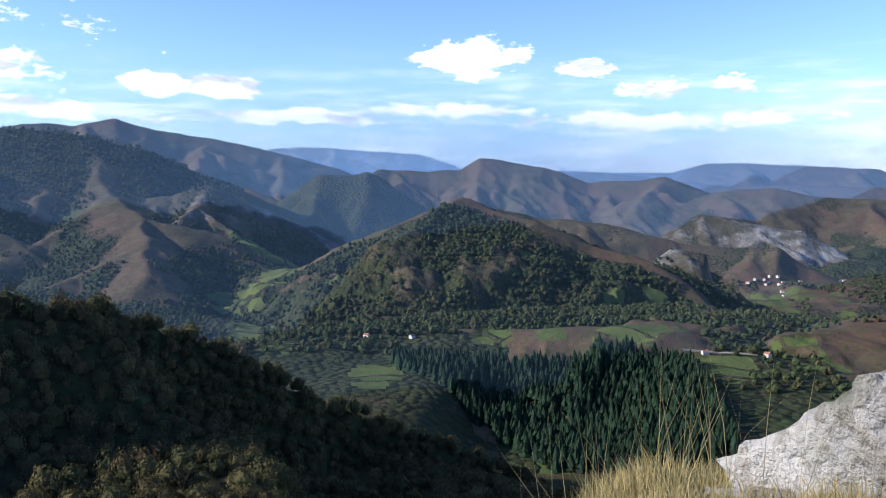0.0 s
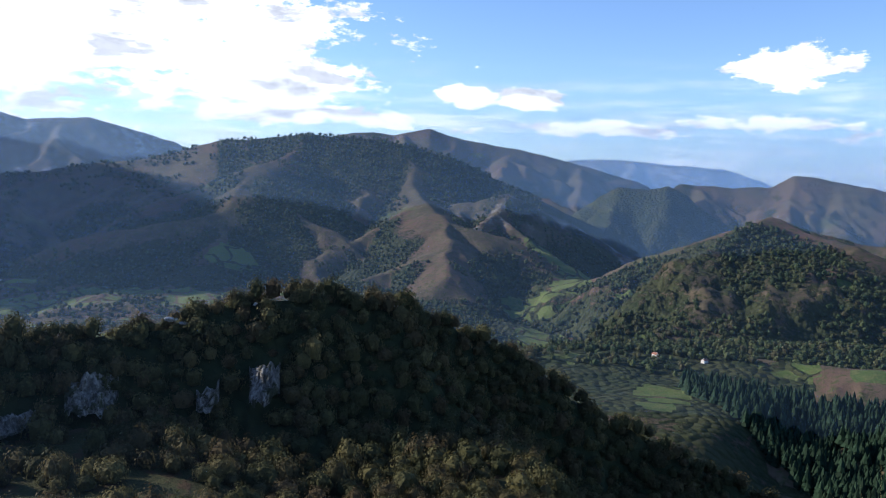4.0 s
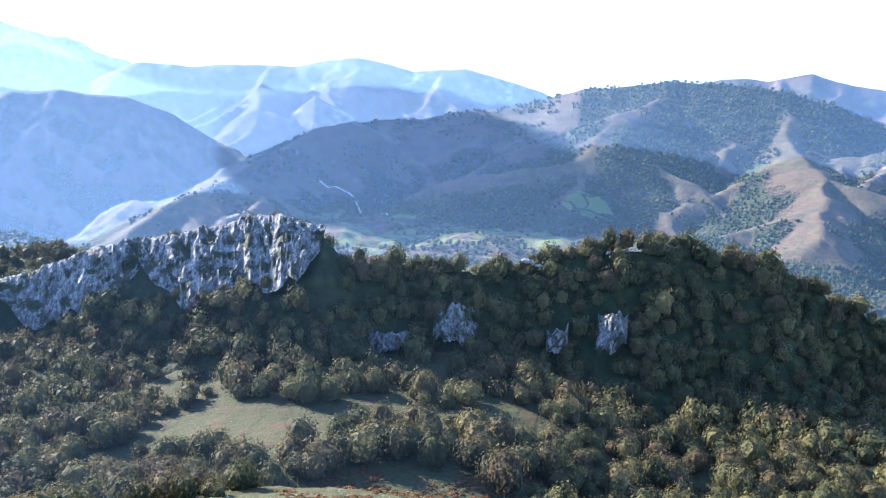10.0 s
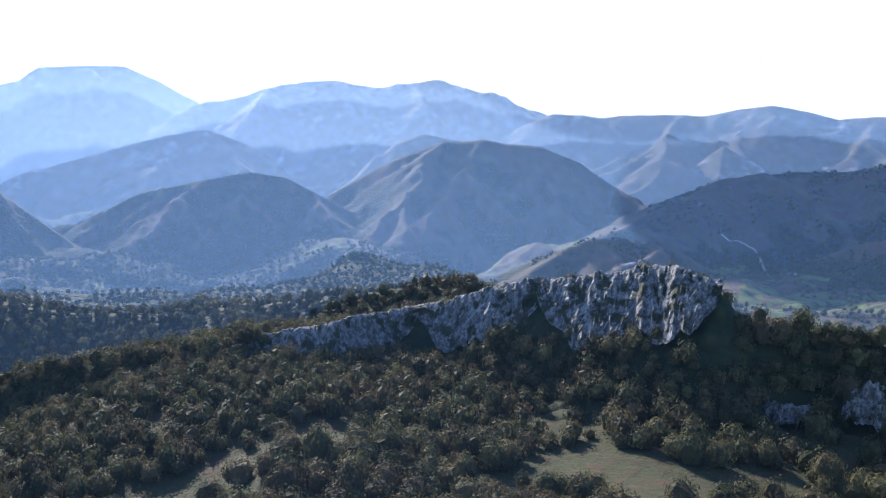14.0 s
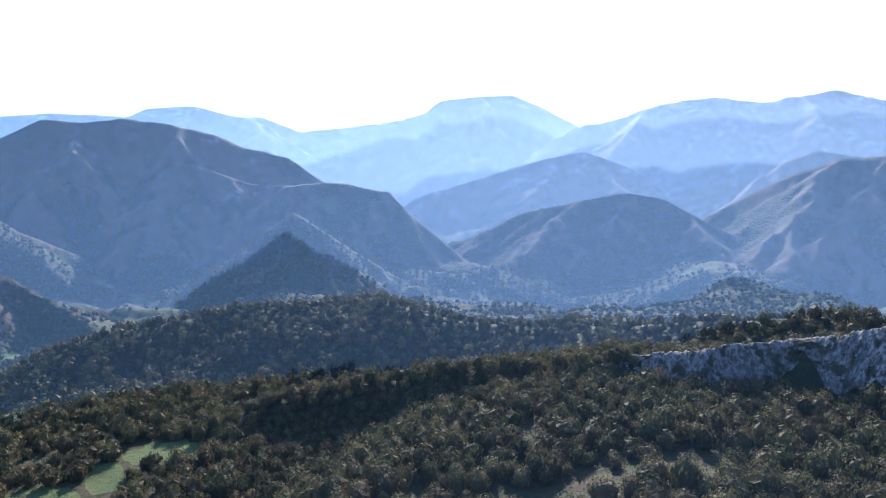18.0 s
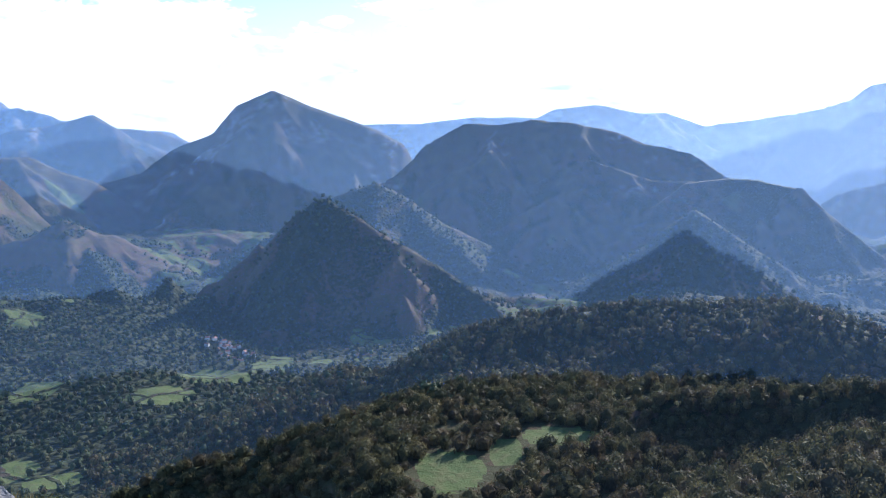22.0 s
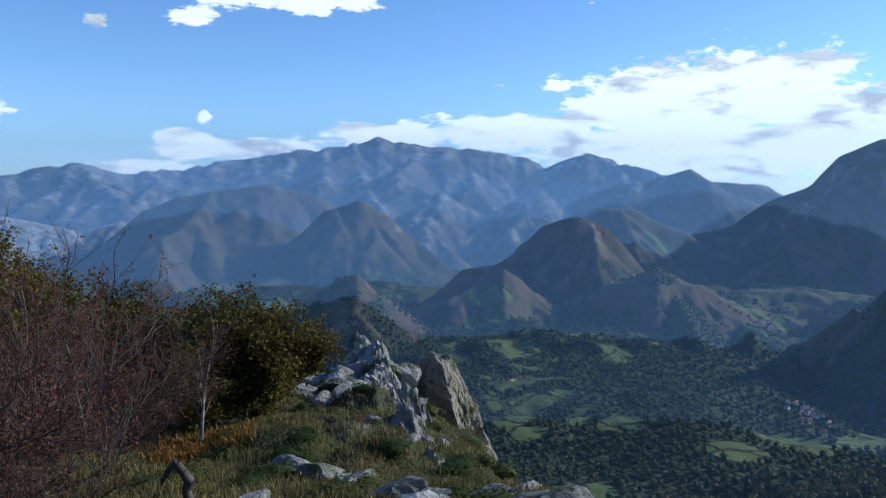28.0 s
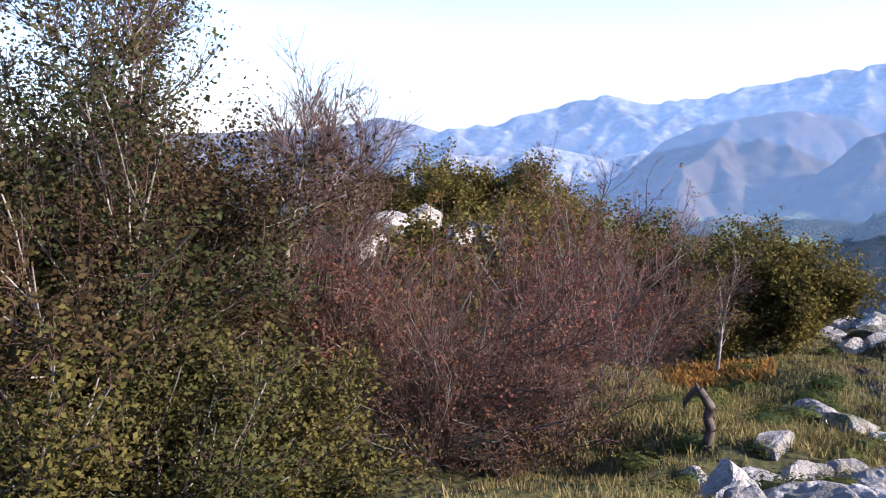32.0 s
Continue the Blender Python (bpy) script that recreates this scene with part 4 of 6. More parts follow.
def crown_shape(rng, subdiv, leaves, leaf, tall=1.15, lumps=0.3, body=0.8):
    """A crown of radius 1 round (0, 0, 0): a lumpy dark core and leaf sprays that break its outline."""
    v, f = ball(subdiv)
    heads = rng.normal(size=(9, 3))
    heads /= np.linalg.norm(heads, axis=1, keepdims=True)
    heads[:, 2] = np.abs(heads[:, 2]) * 0.9 - 0.15
    def radius(d):
        near = (d @ heads.T).max(1)
        return 0.62 + lumps * np.clip((near - 0.55) / 0.45, 0, 1) + 0.06 * rng.normal(size=len(d))
    core = v * radius(v)[:, None] * body
    verts, tris = [core], [f]
    n = len(core)
    if leaves:
        d = rng.normal(size=(leaves, 3))
        d[:, 2] = np.abs(d[:, 2]) * 1.1 - 0.35
        d /= np.linalg.norm(d, axis=1, keepdims=True)
        c = d * (radius(d) * rng.uniform(0.78, 1.16, leaves))[:, None]
        a = np.cross(d, rng.normal(size=(leaves, 3)))
        a /= np.linalg.norm(a, axis=1, keepdims=True)
        b = np.cross(d, a) + d * rng.uniform(-0.4, 0.4, (leaves, 1))
        size = leaf * rng.uniform(0.6, 1.3, (leaves, 1))
        three = np.stack([c + a * size, c - a * size * 0.8 + b * size * 0.5, c - b * size], 1).reshape(-1, 3)
        verts.append(three)
        tris.append(np.arange(3 * leaves).reshape(-1, 3) + n)
    v = np.concatenate(verts)
    v[:, 2] *= tall
    return v, np.concatenate(tris)


def conifer_shape(rng, tiers=4, sides=6):
    verts, tris = [], []
    for k in range(tiers):
        z0, r0 = 0.12 + 0.8 * k / tiers, (1 - 0.8 * k / tiers) * 0.3
        n = len(verts)
        turn = rng.uniform(0, 6.28)
        for s in range(sides):
            w = turn + math.tau * s / sides
            j = rng.uniform(0.7, 1.2)
            verts.append((r0 * j * math.cos(w), r0 * j * math.sin(w), z0 - rng.uniform(0, 0.05)))
        verts.append((0, 0, z0 + 0.36 * (1 if k < tiers - 1 else 0.75)))
        tris += [(n + s, n + (s + 1) % sides, n + sides) for s in range(sides)]
    return np.array(verts), np.array(tris)


def scatter(yaws, radii, gap, rng):
    """Places on a loose grid inside a sector of the plan."""
    big = radii[1]
    n = int(2 * big / gap) + 1
    g = (np.arange(n) - n / 2) * gap
    x, y = np.meshgrid(g, g)
    x, y = x.ravel(), y.ravel()
    r = np.hypot(x, y)
    yaw = (np.degrees(np.arctan2(-x, y)) + 60) % 360 - 60
    keep = (r > radii[0]) & (r < radii[1]) & (yaw > yaws[0]) & (yaw < yaws[1])
    x, y = x[keep], y[keep]
    x = x + rng.uniform(-0.42, 0.42, len(x)) * gap
    y = y + rng.uniform(-0.42, 0.42, len(y)) * gap
    return x, y


def joined(name, shapes, x, y, z, size, tall, mat, rng, label, category, base=0.0):
    verts, tris, tint, n = [], [], [], 0
    pick = rng.integers(0, len(shapes), len(x))
    for k, (v, f) in enumerate(shapes):
        idx = np.nonzero(pick == k)[0]
        if not len(idx):
            continue
        w = rng.uniform(0, 6.28, len(idx))
        c, s = np.cos(w)[:, None], np.sin(w)[:, None]
        sx = size[idx][:, None]
        px = (v[:, 0] * c - v[:, 1] * s) * sx + x[idx][:, None]
        py = (v[:, 0] * s + v[:, 1] * c) * sx + y[idx][:, None]
        pz = v[:, 2] * (tall[idx])[:, None] + z[idx][:, None] + base * tall[idx][:, None]
        verts.append(np.stack([px, py, pz], -1).reshape(-1, 3))
        tris.append((f[None] + (np.arange(len(idx)) * len(v))[:, None, None] + n).reshape(-1, 3))
        tint.append(np.repeat(rng.uniform(0, 1, len(idx)), len(v)))
        n += len(idx) * len(v)
    me = tri_mesh(name, np.concatenate(verts), np.concatenate(tris), mat, np.concatenate(tint))
    return tagged(new(name, me), label, category, kind="stuff")


def clearings(x, y):
    c = in_patch(x, y, 128.3, 330, 3.4, 26) | in_patch(x, y, 120.5, 372, 3.2, 15) | in_patch(x, y, 47, 143, 11, 30)
    return c | in_patch(x, y, 124.5, 352, 1.6, 18) | in_patch(x, y, 134, 560, 1.2, 14)


def woods():
    rng = np.random.default_rng(5)
    fine = [crown_shape(rng, 2, 480, 0.078, rng.uniform(1.05, 1.4), 0.46, 0.82) for _ in range(9)]
    mid = [crown_shape(rng, 1, 210, 0.11, rng.uniform(1.05, 1.35), 0.46, 0.8) for _ in range(8)]
    low = [crown_shape(rng, 1, 20, 0.26) for _ in range(6)]
    # beech wood on the hills close by
    x, y = scatter((-14, 158), (125, 700), 6.9, rng)
    # closer on the steep faces below the crests
    bx, by = scatter((-8, 120), (225, 430), 4.7, rng)
    br, ba = np.hypot(bx, by), (np.degrees(np.arctan2(-bx, by)) + 60) % 360 - 60
    brow = np.where(ba < 54.6, crest_at(ba, NEAR_W)[0], crest_r(ba))
    steep = (br < brow + 6) & (br > brow - 46)
    wide = np.concatenate([np.ones(len(x)), np.full(steep.sum(), 0.8)])
    x, y = np.concatenate([x, bx[steep]]), np.concatenate([y, by[steep]])
    z, owner, cover = land(x, y)
    r = np.hypot(x, y)
    thin = fractal(x / 55, y / 55, 3, 200)
    yaw = (np.degrees(np.arctan2(-x, y)) + 60) % 360 - 60
    steep_rock = (owner == NEAR) & (yaw > 53.4) & (yaw < 87) & (np.abs(r - crest_r(yaw) + 8) < 12)
    faces = np.zeros(len(x), bool)
    for a0, a1 in ((48.4, 51.3), (43.4, 46.4), (32.4, 35.6), (36.8, 38.0)):
        faces |= (yaw > a0) & (yaw < a1) & (r < crest_at(yaw, NEAR_W)[0] - 16) & (r > crest_at(yaw, NEAR_W)[0] - 46)
    faces &= fractal(x / 9, y / 9, 2, 88) > 0.3
    open_floor = (owner < 0) & (thin < np.interp(r, (130, 200, 290), (0.385, 0.355, 0.3)))
    keep = ~clearings(x, y) & ~steep_rock & ~faces & ~open_floor & (owner != PINE_HILL) & (owner != CENTRAL) & ~((owner < 0) & (yaw < 14) & (r > 385)) & ~((yaw > 137) & ((r < 240) | ((owner < 0) & (thin < 0.5))))
    x, y, z, r, owner, wide = x[keep], y[keep], z[keep], r[keep], owner[keep], wide[keep]
    size = (2.5 + 2.8 * rng.uniform(0, 1, len(x)) ** 1.3) * wide
    tall = size * rng.uniform(0.85, 1.35, len(x))
    near = r < 240
    order = np.nonzero(near)[0]
    rng.shuffle(order)
    single = np.zeros(len(x), bool)
    single[order[:280]] = True
    for sel, shapes, lab in ((near & ~single, fine, "dense beech wood turning yellow and brown on the near ridge"),
                             (~near & (r < 470), mid, "beech wood on the hills behind the limestone crest"), (r >= 470, low, "autumn beech wood on the farther hill")):
        joined("beech_wood", shapes, x[sel], y[sel], z[sel], size[sel], tall[sel], BEECH, rng, lab, "trees", 0.5)
    # trees of their own on the slope across the hollow
    crowns = [tri_mesh("crown", v * (1, 1, 1), f, BEECH) for v, f in fine]
    trunk = trunk_mesh()
    for n, k in enumerate(np.nonzero(single)[0]):
        t = new("beech_tree")
        t.matrix_world = Matrix.LocRotScale((x[k], y[k], z[k] - 0.2), Euler((0, 0, rng.uniform(0, 6.28))), (size[k], size[k], tall[k]))
        tagged(t, "round beech tree with thinning yellow-green autumn leaves", "tree", "beeches on the slope")
        for name, me, up in (("trunk", trunk, 0.0), ("crown", crowns[n % len(crowns)], 0.65)):
            o = new(name, me)
            o.parent = t
            o.location = (0, 0, up)
    # woods of the valleys and the middle hills
    for yaws, radii, gap, need, size0, label in (((-20, 13), (700, 1330), 8.0, 0.5, 4.0, "dark oak and beech wood on the middle hill"),
                                           ((3, 34), (640, 1650), 11.0, 0.35, 3.8, "hedgerow trees and copses between the meadows"),
                                           ((-31, -14), (520, 1500), 12.0, 0.35, 3.6, "copses and hedges on the western fields"),
                                           ((14, 60), (1650, 2250), 15.0, 0.3, 5.0, "woodland in the gullies of the broad mountain"),
                                           ((34, 75), (560, 1650), 14.0, 0.4, 4.2, "woodland on the valley floor"),
                                           ((75, 128), (620, 1900), 17.0, 0.35, 5.0, "woodland above the gorge"),
                                           ((128, 185), (420, 2100), 12.5, 0.35, 4.4, "mixed woodland of the wide valley")):
        x, y = scatter(yaws, radii, gap, rng)
        z, owner, cover = land(x, y)
        p = cover[:, 1] + (fractal(x / 70, y / 70, 3, 300) - 0.5) * 1.5
        keep = (p > need + 0.12) & ~(cover[:, 2] > 1) & ((owner != PINE_HILL) | ((p > 0.62) & (np.hypot(x, y) > 640))) & ~((np.hypot(x, y) < 700) & (owner == SUMMIT_HUMP))
        x, y, z = x[keep], y[keep], z[keep]
        size = size0 * rng.uniform(0.7, 1.3, len(x))
        joined("woodland", low, x, y, z, size, size * 1.05, FAR_LEAF, rng, label, "trees", 0.55)
    # the spruce plantation
    cones = [conifer_shape(rng) for _ in range(5)]
    x, y = scatter((-21, 3.5), (430, 690), 4.3, rng)
    z, owner, cover = land(x, y)
    r = np.hypot(x, y)
    yaw = (np.degrees(np.arctan2(-x, y)) + 60) % 360 - 60
    far_edge = 612 + 22 * (fractal(x / 40, y / 40, 2, 400) - 0.5)
    left_edge = 3.8 - np.maximum(580 - r, 0) * 0.08
    keep = (r < far_edge) & (yaw < left_edge) & (yaw > -17.7 - (610 - r) * 0.02) & (owner != NEAR_W)
    x, y, z = x[keep], y[keep], z[keep]
    tall = rng.uniform(9, 15, len(x))
    joined("spruce_plantation", cones, x, y, z, tall * 0.95, tall, PINE, rng, "dense dark green spruce plantation on the plateau", "trees", -0.05)


def trunk_mesh():
    bm = bmesh.new()
    bmesh.ops.create_cone(bm, cap_ends=False, segments=6, radius1=0.07, radius2=0.04, depth=1.0, matrix=Matrix.Translation((0, 0, 0.4)))
    me = bpy.data.meshes.new("trunk")
    bm.to_mesh(me)
    bm.free()
    me.materials.append(BARK)
    return me


def ridge_index(words):
    return next(i for i, g in enumerate(RIDGES) if words in g["label"])


NEAR, NEAR_W = ridge_index("limestone crest"), ridge_index("steep hill covered")
PINE_HILL, CENTRAL, SUMMIT_HUMP = ridge_index("low heath and meadow"), ridge_index("rocky heath crest"), ridge_index("bright clearing")


def crest_at(yaw, which=None):
    """The crest of a near ridge: distance and height at these yaws."""
    p = RIDGES[NEAR if which is None else which]["pts"]
    a = np.degrees(np.arctan2(-p[:, 0], p[:, 1]))
    o = np.argsort(a)
    return np.interp(yaw, a[o], np.hypot(p[o, 0], p[o, 1])), np.interp(yaw, a[o], p[o, 2])


def crest_r(yaw):
    return crest_at(yaw)[0]


def cliff(yaw0, yaw1, deep, label, seed, drop=0.0, which=None, mat=None):
    """A fluted limestone face that hangs from the near ridge's crest, drop metres below it."""
    a = np.arange(yaw0, yaw1, 0.12)
    rows = 34
    v = np.linspace(-0.25, 1.0, rows)
    A, V = np.meshgrid(a, v)
    R, H = crest_at(A, which)
    edge = np.clip(np.minimum(A - yaw0, yaw1 - A) / min(3.0, 0.4 * (yaw1 - yaw0)), 0, 1) ** 0.5
    D = deep * (0.45 + 0.9 * fractal(A * 0.35, A * 0, 3, seed)) * (edge if not drop else 1.0)
    fl = fractal(A * 1.6 + V * 1.5, V * 3.2, 5, seed + 5, True) - 0.55
    big = fractal(A * 0.45, V * 0.8, 3, seed + 9) - 0.5
    tiny = fractal(A * 7.0, V * 9.0, 3, seed + 31, True) - 0.6
    out = 1.6 + tiny * 2.2 + np.maximum(V, 0) * D / (1.5 if drop else 1.08) + drop / 1.3 + (8.0 if drop else 0.0) + (fl * 5.0 + big * 7.0) * np.clip(V * 3 + 0.5, 0, 1) - np.clip(-V, 0, 1) * 26 - (1 - edge) * (9 if drop else 5)
    Z = H + 0.6 - drop - np.maximum(V, 0) * D - np.clip(-V, 0, 1) * 9 + fractal(A * 2.3, V * 3, 4, seed + 2) * (7.0 if drop else 3.4) - (3.0 if drop else 1.4)
    Rr = R - out
    x, y = -Rr * np.sin(np.radians(A)), Rr * np.cos(np.radians(A))
    P = np.stack([x, y, Z], -1).reshape(-1, 3)
    n = len(a)
    i, j = np.meshgrid(np.arange(rows - 1), np.arange(n - 1), indexing="ij")
    q = np.stack([i * n + j, (i + 1) * n + j, (i + 1) * n + j + 1, i * n + j + 1], -1).reshape(-1, 4)
    tris = np.concatenate([q[:, [0, 1, 2]], q[:, [0, 2, 3]]])
    ob = new("limestone_cliff", tri_mesh("limestone_cliff", P, tris, mat or CLIFF_ROCK, None, False))
    tagged(ob, label, "cliff")


def cloud(yaw, r, away, wide, deep, seed):
    """A flat cumulus high on the sun's side; its shadow falls on the land at this yaw and distance."""
    v, f = ball(5)
    q = v * 2.2 + seed * 5.1
    lump = fractal(q[:, 0] + q[:, 2], q[:, 1] - q[:, 2] * 0.7, 5, seed)
    p = v * (0.75 + 0.45 * lump)[:, None] * (wide, deep, 70)
    p[:, 2] = np.where(p[:, 2] < 0, p[:, 2] * 0.35, p[:, 2])
    x, y = np.array([-r * math.sin(radians(yaw))]), np.array([r * math.cos(radians(yaw))])
    at = Vector((x[0], y[0], land(x, y)[0][0])) + sun_way * away
    ob = new("cumulus_cloud", tri_mesh("cumulus_cloud", p, f, CLOUD_WHITE, None, True))
    ob.matrix_world = Matrix.LocRotScale(at, Euler((0, 0, radians(SUN_YAW))), None)
    tagged(ob, "white flat-bottomed cumulus drifting on the sunny side", "cloud")


def cloud_mat():
    m, net, b = material("cloud_white")
    net.put(b.inputs["Base Color"], net.mix(net.noise(at_place(net), 0.01, 5.0, 0.6), (0.82, 0.82, 0.84), (0.92, 0.92, 0.92)))
    b.inputs["Roughness"].default_value = 1.0
    return m


CLOUD_WHITE = cloud_mat()
cloud(51, 1850, 2300, 380, 520, 2)
cliff(48.2, 51.5, 8, "small pale limestone face among the beeches", 33, 21, NEAR_W)
cliff(43.2, 46.6, 14, "pale limestone face among the beeches", 43, 12, NEAR_W)
cliff(32.4, 34.6, 9, "grey limestone face in the beech wood", 53, 24, NEAR_W)
cliff(36.6, 38.2, 8, "narrow limestone face in the beech wood", 63, 26, NEAR_W)
cliff(54.6, 67.5, 23, "grey fluted limestone cliff along the wooded crest", 3)
cliff(66.5, 76.5, 20, "pale limestone wall with dark cracks on the crest", 13)
cliff(75.5, 88.5, 19, "low limestone wall sinking into the beech wood", 23)
woods()


# ---- the summit: rocks ----
def spot(yaw, r, up=0.0):
    """The place on the ground at a yaw and a distance from the viewer."""
    x, y = np.array([-r * math.sin(radians(yaw))]), np.array([r * math.cos(radians(yaw))])
    z = land(x, y)[0][0]
    return Vector((x[0], y[0], z + up))


def part(name, me, parent, label=""):
    o = new(name, me)
    o.parent = parent
    if label:
        o["label"] = label
    return o


def rock_mesh(seed, size, subdiv=4, sharp=0.5, layers=0.0, mat=None):
    """A weathered limestone block: faceted, pitted, with runnels."""
    rng = np.random.default_rng(seed)
    v, f = ball(subdiv)
    n = rng.normal(size=(17, 3))
    n /= np.linalg.norm(n, axis=1, keepdims=True)
    cut = rng.uniform(0.42, 0.8, 17)
    p = v.copy()
    for d, c in zip(n, cut):
        over = np.maximum(p @ d - c, 0)
        p -= over[:, None] * d * (0.8 + 0.2 * sharp)
    q = p * 2.8 + seed * 3.7
    bump = fractal(q[:, 0] + q[:, 2] * 0.6, q[:, 1] - q[:, 2] * 0.4, 4, seed, True) - 0.6
    run = fractal(q[:, 0] * 2.5 + q[:, 1], q[:, 2] * 0.8, 3, seed + 3, True) - 0.6
    p = p * (1.18 + 0.2 * bump + 0.16 * run)[:, None]
    if layers:
        p[:, 2] += 0.05 * np.round(p[:, 2] * layers) / layers
    return tri_mesh("rock", p * np.asarray(size), f, mat or LIMESTONE, None, False)


def boulder(yaw, r, size, seed, label, turn=0.0, tilt=(0, 0), sink=0.35, subdiv=4, group="", layers=0.0, name="boulder", mat=None):
    ob = new(name, rock_mesh(seed, size, subdiv, 0.6, layers, mat))
    ob.matrix_world = Matrix.LocRotScale(spot(yaw, r, size[2] * (1 - 2 * sink)), Euler((radians(tilt[0]), radians(tilt[1]), radians(turn + yaw))), None)
    return tagged(ob, label, "rock", group)


def summit_rocks():
    # the outcrop at the start of the turn
    boulder(-37.5, 5.4, (2.1, 0.9, 0.8), 1, "large sunlit pale limestone outcrop beside dry grass", 6, (0, 13), 0.5, 5)
    boulder(-25.0, 5.0, (0.7, 0.5, 0.22), 21, "broken ledge of pale limestone", 10, (0, 14), 0.58, 5)
    boulder(-34.0, 3.6, (1.0, 0.45, 0.34), 2, "low pale limestone slab with runnels", 8, (0, 9), 0.5, 5)
    boulder(-25.0, 3.6, (0.5, 0.45, 0.22), 22, "low limestone ledge among the grass", 0, (0, 5), 0.5, 4)
    boulder(-15.1, 4.25, (0.13, 0.12, 0.13), 3, "small white stone in the dry grass", 0, (0, 0), 0.3, 4)
    # boulders on the crest to the east
    near = [(153.6, 4.5, (0.42, 0.3, 0.36)), (177.6, 6.6, (0.52, 0.4, 0.42)), (171.0, 6.4, (0.45, 0.36, 0.38)), (173.6, 6.0, (0.28, 0.3, 0.24)), (164.6, 6.8, (0.42, 0.36, 0.24)),
            (167.6, 6.1, (0.25, 0.25, 0.2)), (180.5, 5.6, (0.3, 0.28, 0.2)), (161.5, 7.6, (0.3, 0.28, 0.2)), (184.6, 7.4, (0.3, 0.22, 0.25)), (186.5, 8.6, (0.28, 0.25, 0.3))]
    for k, (a, r, s) in enumerate(near):
        boulder(a, r, tuple(1.25 * q for q in s), 30 + k, "pale weathered limestone boulder in the grass", 40 * k, (6, -8), 0.5, 4, "boulders on the crest")
    rows = [(184.5, 9.2, 0.45), (182.6, 8.4, 0.4), (185.6, 8.0, 0.35), (188.5, 9.4, 0.35), (177, 9.6, 0.5), (175, 9.9, 0.42), (172.6, 9.4, 0.5), (170.2, 9.9, 0.42), (167.8, 9.2, 0.5), (165.6, 10.2, 0.42), (163.2, 10.6, 0.36), (179.4, 10.0, 0.4), (181.8, 9.6, 0.36), (183.2, 10.8, 0.4),
            (161.0, 11.5, 0.4), (180.2, 16.0, 0.6), (181.6, 16.5, 0.5), (178.4, 15.2, 0.5), (176.4, 14.6, 0.55), (173.5, 13.6, 0.5), (171.0, 14.4, 0.6), (168.3, 13.0, 0.55), (166.2, 15.0, 0.6), (164.4, 14.2, 0.5)]
    for k, (a, r, s) in enumerate(rows):
        boulder(a, r, (s * 1.1, s * 0.7, s * 0.5), 60 + k, "grey limestone block half sunk in turf", 33 * k, (8, -10), 0.45, 4, "blocks along the crest", mat=GREY_ROCK)
    rng = np.random.default_rng(19)
    for k in range(46):
        a, r = rng.uniform(160, 186), rng.uniform(5.6, 14.5)
        if a > 180 and r > 9.5:
            continue
        q = rng.uniform(0.16, 0.5)
        boulder(a, r, (q * rng.uniform(1.1, 1.9), q * 0.8, q * rng.uniform(0.45, 0.8)), 400 + k, "weathered limestone ledge breaking through the turf", rng.uniform(-35, 35), (rng.uniform(-10, 10), rng.uniform(-22, -4)), 0.5, 4 if q > 0.3 else 3, "ledges along the crest", mat=LIMESTONE if k % 3 else GREY_ROCK)
    # the rocky spine
    rng = np.random.default_rng(8)
    for k in range(48):
        u = 0.2 + 0.8 * rng.uniform() ** 0.7
        a = 175.8 - 4.0 * (1 - u) + rng.normal() * 2.2
        r = 15 + 26 * u + rng.uniform(-2, 2)
        if a < 172.2 and r > 28:
            continue
        s = (0.2 + 0.75 * rng.uniform() ** 2) * (0.45 + 0.8 * u)
        boulder(a, r, (s * rng.uniform(1.0, 2.0), s, s * rng.uniform(0.6, 1.2)), 100 + k, "jagged pale limestone block of the rocky spine", rng.uniform(0, 360), (rng.uniform(-15, 15), rng.uniform(5, 35)), 0.6, 3, "blocks of the rocky spine", mat=GREY_ROCK)
    for k, (a, r, s) in enumerate([(175.9, 41, 1.2), (174.9, 39, 1.1), (176.6, 43, 1.0), (174.0, 36, 1.0), (173.0, 33, 1.0), (177.6, 44, 0.9)]):
        boulder(a, r, (s * 1.5, s, s * 0.9), 180 + k, "jagged limestone top of the rocky spine", 50 * k, (5, 25), 0.78, 4, "blocks of the rocky spine", mat=GREY_ROCK)
    # rocks among the trees
    for k, (a, r, s) in enumerate([(209.8, 38, 1.3), (208.0, 39, 1.1), (211.0, 37, 1.0), (204.6, 36, 1.0), (203.0, 37, 1.2), (201.8, 38, 0.9), (217.0, 34, 1.2)]):
        boulder(a, r, (s * 1.5, s, s * 0.8), 200 + k, "sunlit limestone outcrop between the treetops", 20 * k, (0, 5), 0.05, 4, "outcrops among the trees", mat=GREY_ROCK)
    # outcrops on the crest across the hollow
    for k, (a, r, q) in enumerate([(54.6, 308, (3.4, 2.6, 2.6)), (55.6, 309, (4.4, 3.0, 3.0)), (56.9, 310, (3.2, 2.6, 2.2)), (53.7, 306, (2.6, 2.0, 1.8))]):
        boulder(a, r, q, 500 + k, "grey limestone hump on the wooded crest", 35 * k, (4, 8), 0.3, 4, "outcrops across the hollow", mat=CLIFF_ROCK)
